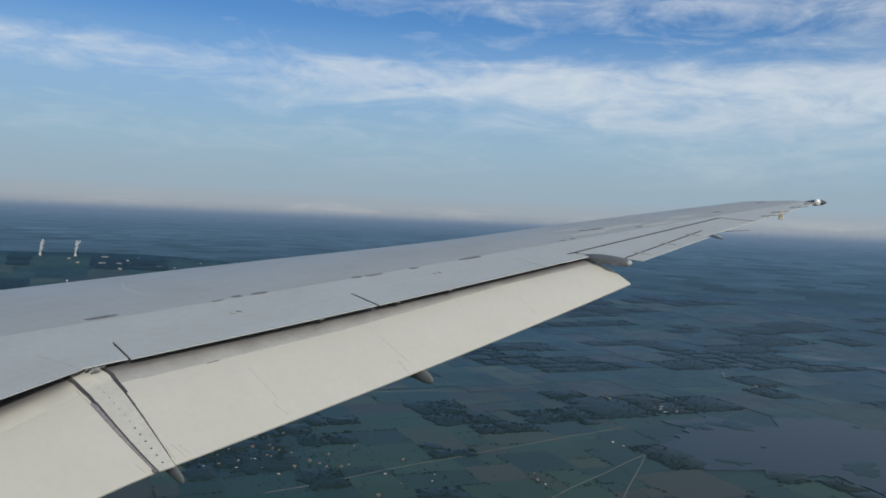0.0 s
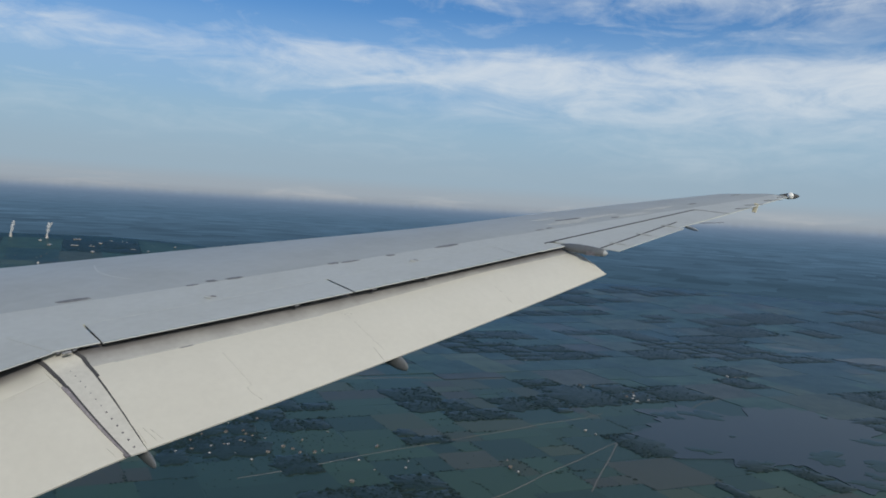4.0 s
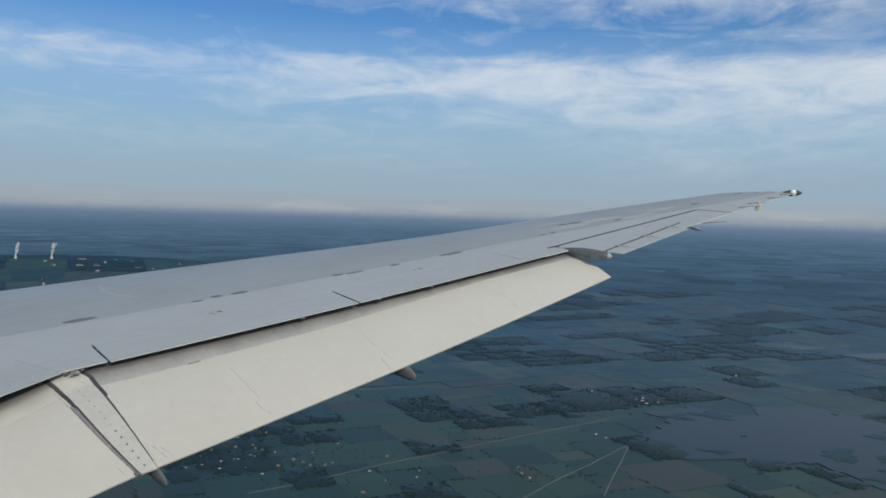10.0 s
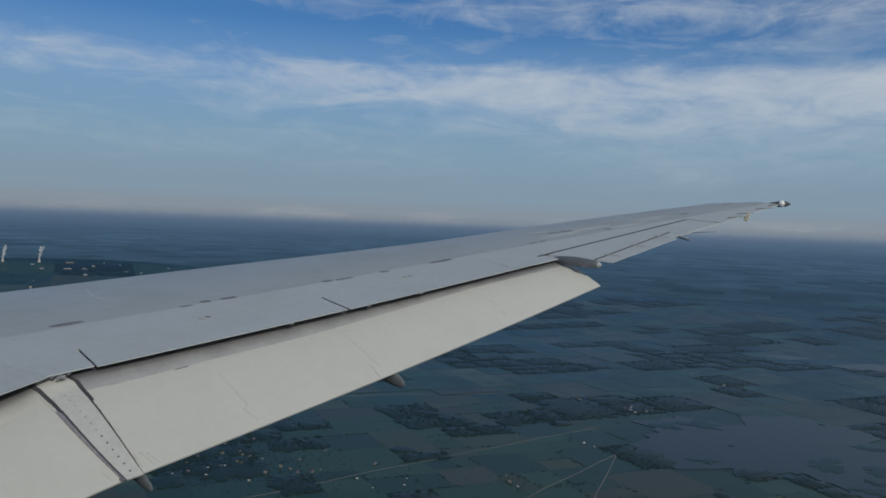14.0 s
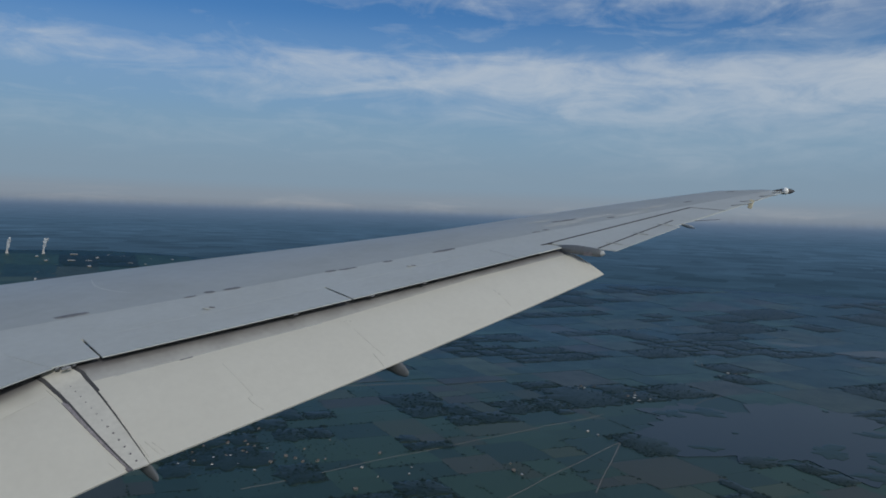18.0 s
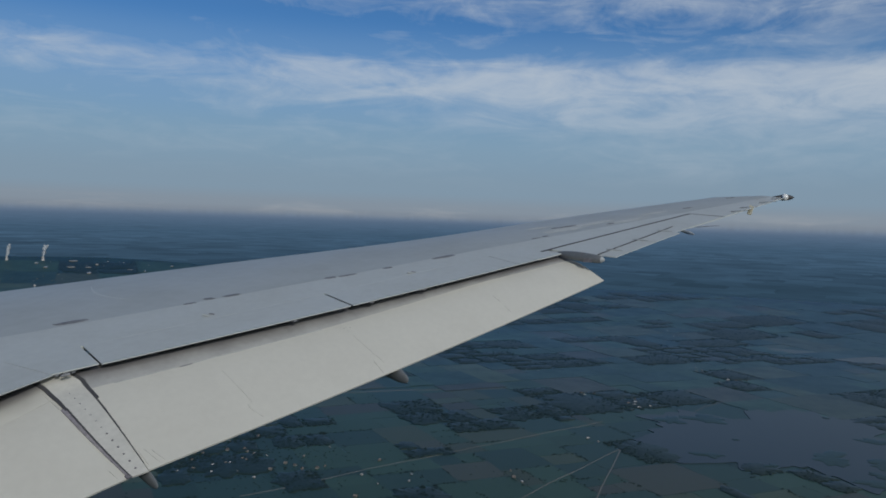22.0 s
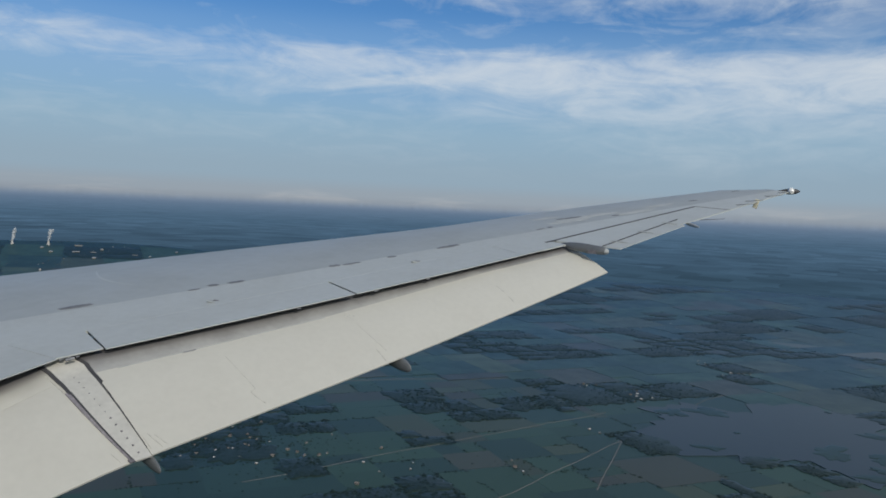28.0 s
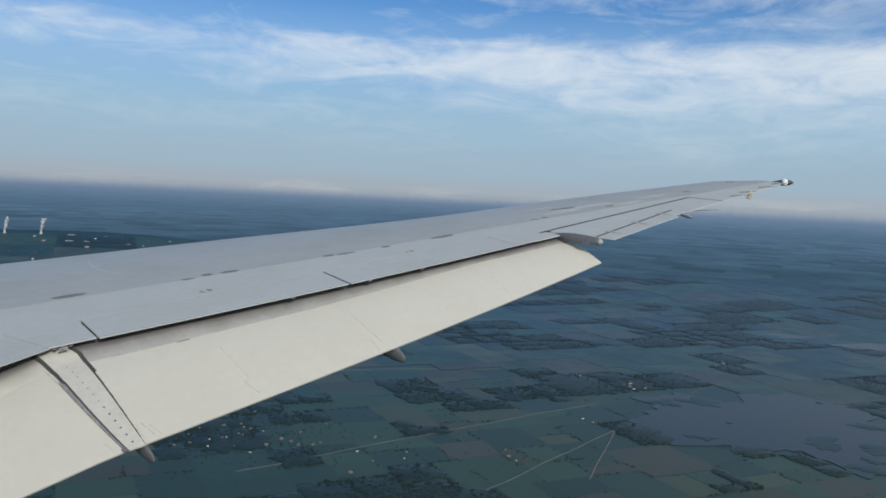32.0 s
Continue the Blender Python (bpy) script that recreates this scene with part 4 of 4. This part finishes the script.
def foliage(name, places, label):
    """Many uneven tufts in one sheet of growth."""
    rnd = np.random.RandomState(4)
    base = np.array([(0, 0, 1.0), (0.9, 0, 0.45), (0.25, 0.85, 0.5), (-0.75, 0.5, 0.4), (-0.7, -0.6, 0.5), (0.3, -0.9, 0.42), (0.62, 0.55, -0.05), (-0.1, 0.9, -0.05), (-0.95, 0, -0.05), (-0.1, -0.95, -0.05), (0.65, -0.5, -0.05)])
    tri = [(0, 1, 2), (0, 2, 3), (0, 3, 4), (0, 4, 5), (0, 5, 1), (1, 6, 2), (2, 7, 3), (3, 8, 4), (4, 9, 5), (5, 10, 1), (6, 7, 2), (7, 8, 3), (8, 9, 4), (9, 10, 5), (10, 6, 1)]
    verts, faces = [], []
    for k, (x, y, s) in enumerate(places):
        a = rnd.uniform(0, 6.28)
        v = base * (1 + rnd.uniform(-0.28, 0.28, base.shape)) * (s * 1.1, s * 1.1, s * rnd.uniform(0.5, 1.0))
        c, d = math.cos(a), math.sin(a)
        verts.append(np.stack([v[:, 0] * c - v[:, 1] * d + x, v[:, 0] * d + v[:, 1] * c + y, v[:, 2] + land(x, y)], 1))
        faces.extend([(i + 11 * k, j + 11 * k, l + 11 * k) for i, j, l in tri])
    mesh = bpy.data.meshes.new(name)
    mesh.from_pydata(np.concatenate(verts).tolist(), [], faces)
    mesh.materials.append(M["tree"])
    up = rnd.normal(0, 0.07, (len(mesh.vertices), 3)) + (0, 0, 1)
    for p in mesh.polygons:
        p.use_smooth = True
    mesh.normals_split_custom_set_from_vertices((up / np.linalg.norm(up, axis=1)[:, None]).tolist())
    return tagged(new(name, mesh), label, "trees", kind="stuff")


for x, y, spread, count in ((1145, 934, 98, 420), (1056, 1102, 54, 170), (1944, 115, 42, 40), (1307, 525, 31, 24), (2521, 321, 50, 30)):
    for _ in range(count):                     # garden trees round the houses
        clumps.append((x + rng.gauss(0, spread), y + rng.gauss(0, spread), rng.uniform(1.1, 2.3)))
clumps = [c for c in clumps if in_view(c[0], c[1], 150) and not on_water(c[0], c[1])]


ROADS = []


def ribbon(name, pts, wide, label):
    ROADS.append((pts, wide))
    bm = bmesh.new()
    rows = []
    for i, (x, y) in enumerate(pts):
        a, b = Vector(pts[max(0, i - 1)]), Vector(pts[min(len(pts) - 1, i + 1)])
        d = (b - a).normalized()
        rows.append([bm.verts.new((x - d.y * wide * k, y + d.x * wide * k, z + land(x, y) * 1.0 + (0.8 if land(x, y) > 0 else 0))) for k, z in ((-0.42, 0.0), (-0.35, 0.4), (0.35, 0.4), (0.42, 0.0))])
    grid_faces(bm, rows)
    return tagged(part(name, bm, "road", None), label, "road", kind="structure")


def wavy(a, b, n, amp, seed):
    a, b = Vector(a), Vector(b)
    side = Vector((-(b - a).y, (b - a).x)).normalized()
    return [tuple(a.lerp(b, i / n) + side * amp * noise.noise(Vector((i * 0.35, seed, 0)))) for i in range(n + 1)]


ribbon("road", wavy((1071, 1798), (3895, -1090), 50, 22, 3), 5.5, "pale country road between fields")
ribbon("road", wavy((980, 857), (1806, 505), 14, 10, 31), 2.6, "pale narrow lane across fields")
ribbon("road", wavy((949, 523), (3595, 55), 44, 26, 12), 2.6, "pale narrow lane across fields")
ribbon("road", wavy((1278, 364), (1626, 413), 6, 3, 5), 2.6, "pale farm track between two fields")
ribbon("road", wavy((2602, 429), (3513, 768), 20, 20, 7), 3.2, "pale narrow lane across fields")
ribbon("road", wavy((1928, 3855), (4817, 642), 36, 50, 17), 7, "pale country road between fields")
spots = np.array([c[:2] for c in clumps])      # no trees on the carriageways
clear = np.ones(len(spots), bool)
for pts, wide in ROADS:
    for a, b in zip(pts, pts[1:]):
        a, d = np.array(a), np.array(b) - np.array(a)
        t = np.clip(((spots - a) @ d) / (d @ d), 0, 1)
        clear &= np.hypot(*(spots - a - t[:, None] * d).T) > wide * 0.5 + 4.5
clumps = [c for c, free in zip(clumps, clear) if free]
foliage("hedgerow_trees", clumps, "dark green hedgerows and small woods between fields")

# ---- houses, barns and sheds ----
def house_proto(name, w, d, h, rise, roof, label, category, group):
    root = new(name)
    body = part("wall", box_bm((w, d, h), (0, 0, h / 2)), "house_wall", root)
    bm = bmesh.new()
    e = 0.5
    pts = [bm.verts.new(p) for p in ((-w / 2 - e, -d / 2 - e, h), (w / 2 + e, -d / 2 - e, h), (w / 2 + e, d / 2 + e, h), (-w / 2 - e, d / 2 + e, h), (-w / 2 - e, 0, h + rise), (w / 2 + e, 0, h + rise))]
    for f in ((0, 1, 5, 4), (2, 3, 4, 5), (1, 2, 5), (3, 0, 4), (3, 2, 1, 0)):
        bm.faces.new([pts[i] for i in f])
    part("roof", bm, roof, root)
    if category == "house":
        part("chimney", box_bm((0.6, 0.6, 1.5), (w * 0.25, d * 0.12, h + rise * 0.9)), "roof_dark", root)
        for sx in (-0.28, 0.28):
            part("window", box_bm((1.0, 0.12, 1.1), (w * sx, -d / 2 - 0.02, h * 0.55)), "window_glass", root)
    return tagged(root, label, category, group)


protos = {
    "house": house_proto("house", 5.6, 4.4, 2.6, 1.6, "roof_dark", "small pale farmhouse with brown gabled roof", "house", "houses of the farmland"),
    "pale": house_proto("house", 5.0, 4.2, 2.6, 1.4, "roof_light", "small house with pale gabled roof", "house", "houses of the farmland"),
    "barn": house_proto("barn", 9.5, 5, 3.0, 1.7, "roof_light", "long barn with pale metal roof", "barn", "barns of the farmland"),
    "shed": house_proto("warehouse", 46, 22, 6, 1.4, "roof_light", "large low warehouse with pale roof", "warehouse", "warehouses of the town"),
}
used = {k: False for k in protos}
sizes = random.Random(77)


def put_house(kind, x, y, turn):
    m = pose(x, y, land(x, y) - (1.0 if land(x, y) > 1 else 0.0), 0, 0, turn)
    m = m @ Matrix.Diagonal((*[sizes.uniform(0.6, 1.1)] * 3, 1))
    if used[kind]:
        copy_thing(protos[kind], m)
    else:
        protos[kind].matrix_basis, used[kind] = m, True


def village(x, y, count, spread, turn, kinds, seed):
    rnd = random.Random(seed)
    c, s = math.cos(radians(turn)), math.sin(radians(turn))
    stand = []
    for _ in range(count):
        u, v = rnd.gauss(0, spread) * 1.15, rnd.gauss(0, spread * 0.5)
        u, v = u + rnd.uniform(-4, 4), round(v / 18) * 18 + rnd.uniform(-4, 4)
        px, py, kind, face = x + u * c - v * s, y + u * s + v * c, rnd.choice(kinds), turn + rnd.choice((0, 90)) + rnd.uniform(-8, 8)
        if math.hypot(px, py) < 4850 and not on_water(px, py) and all(math.hypot(px - a, py - b) > (70 if kind == "shed" else 17) for a, b in stand):
            stand.append((px, py))
            put_house(kind, px, py, face)


HH = ("house", "house", "pale")
village(1145, 934, 38, 120, -80, HH, 1)
village(1056, 1102, 16, 50, -60, HH, 21)
village(2010, 480, 8, 26, 20, HH + ("barn",), 2)
village(2053, 626, 5, 26, -30, ("pale", "barn", "house"), 3)
village(1619, 464, 3, 16, 60, ("pale", "barn"), 4)
village(1307, 525, 5, 18, 30, ("house", "house", "barn"), 5)
village(2521, 321, 8, 34, -20, ("house", "barn", "pale"), 6)
village(2602, 421, 5, 40, 10, ("pale", "barn"), 7)
village(3329, 737, 9, 105, -40, ("pale", "barn"), 8)
village(2296, 857, 3, 30, -40, ("pale", "barn"), 15)
village(2577, 3526, 22, 120, -38, HH, 9)
village(3003, 3528, 30, 170, -42, ("shed", "barn", "pale"), 10)
village(3040, 3675, 30, 190, -38, ("shed", "shed", "barn"), 12)
village(3549, 3045, 20, 240, -38, ("shed", "shed", "barn"), 14)
village(4000, 1948, 12, 140, -30, ("barn", "pale"), 13)

# ---- water tower and power station with steam on the far shore ----
tower = new("water_tower")
tower.matrix_world = pose(2400, 3335, land(2400, 3335) - 0.5)
part("stem", rod_bm((0, 0, 0), (0, 0, 22), 2.6, 2.0, 16), "concrete", tower)
bm = spindle_bm((0, 0.01, 21), (0, 0, 31), [(0, 2.1), (0.2, 4.6), (0.5, 5.6), (0.8, 5), (1, 2)], 1, 1, 18)
part("tank", bm, "roof_light", tower, "pale painted tank")
tagged(tower, "pale water tower standing at the town's edge", "water tower")


def cooling_tower(x, y, seed):
    root = new("cooling_tower")
    root.matrix_world = pose(x, y, land(x, y) - 1)
    part("shell", spindle_bm((0, 0.01, 0), (0, 0, 22), [(0, 9), (0.25, 7), (0.55, 5.4), (0.75, 5.2), (1, 5.6)], 1, 1, 28), "concrete", root)
    tagged(root, "grey concrete cooling tower", "cooling tower", "cooling towers of the power station")
    rnd = random.Random(seed)
    bm = bmesh.new()
    for k in range(60):
        t = (k / 59) ** 1.2
        r = 2.4 + 3.4 * math.sin(t * 2.6)
        p = Matrix.Translation((x + rnd.gauss(0, 0.8 + 4 * t) + 16 * t, y + rnd.gauss(0, 0.8 + 3 * t), land(x, y) + 20 + 62 * t)) @ Matrix.Diagonal((r, r, r * rnd.uniform(0.7, 1.3), 1))
        bmesh.ops.create_icosphere(bm, subdivisions=2, radius=1, matrix=p)
    for v in bm.verts:
        v.co += Vector((1, 1, 1)) * 2.5 * noise.noise(v.co * 0.12)
    smooth(tagged(part("steam_plume", bm, "steam", None), "white steam rising from a cooling tower", "steam", "steam of the power station", "stuff"), 180)


cooling_tower(2728, 4022, 3)
cooling_tower(2870, 3922, 6)
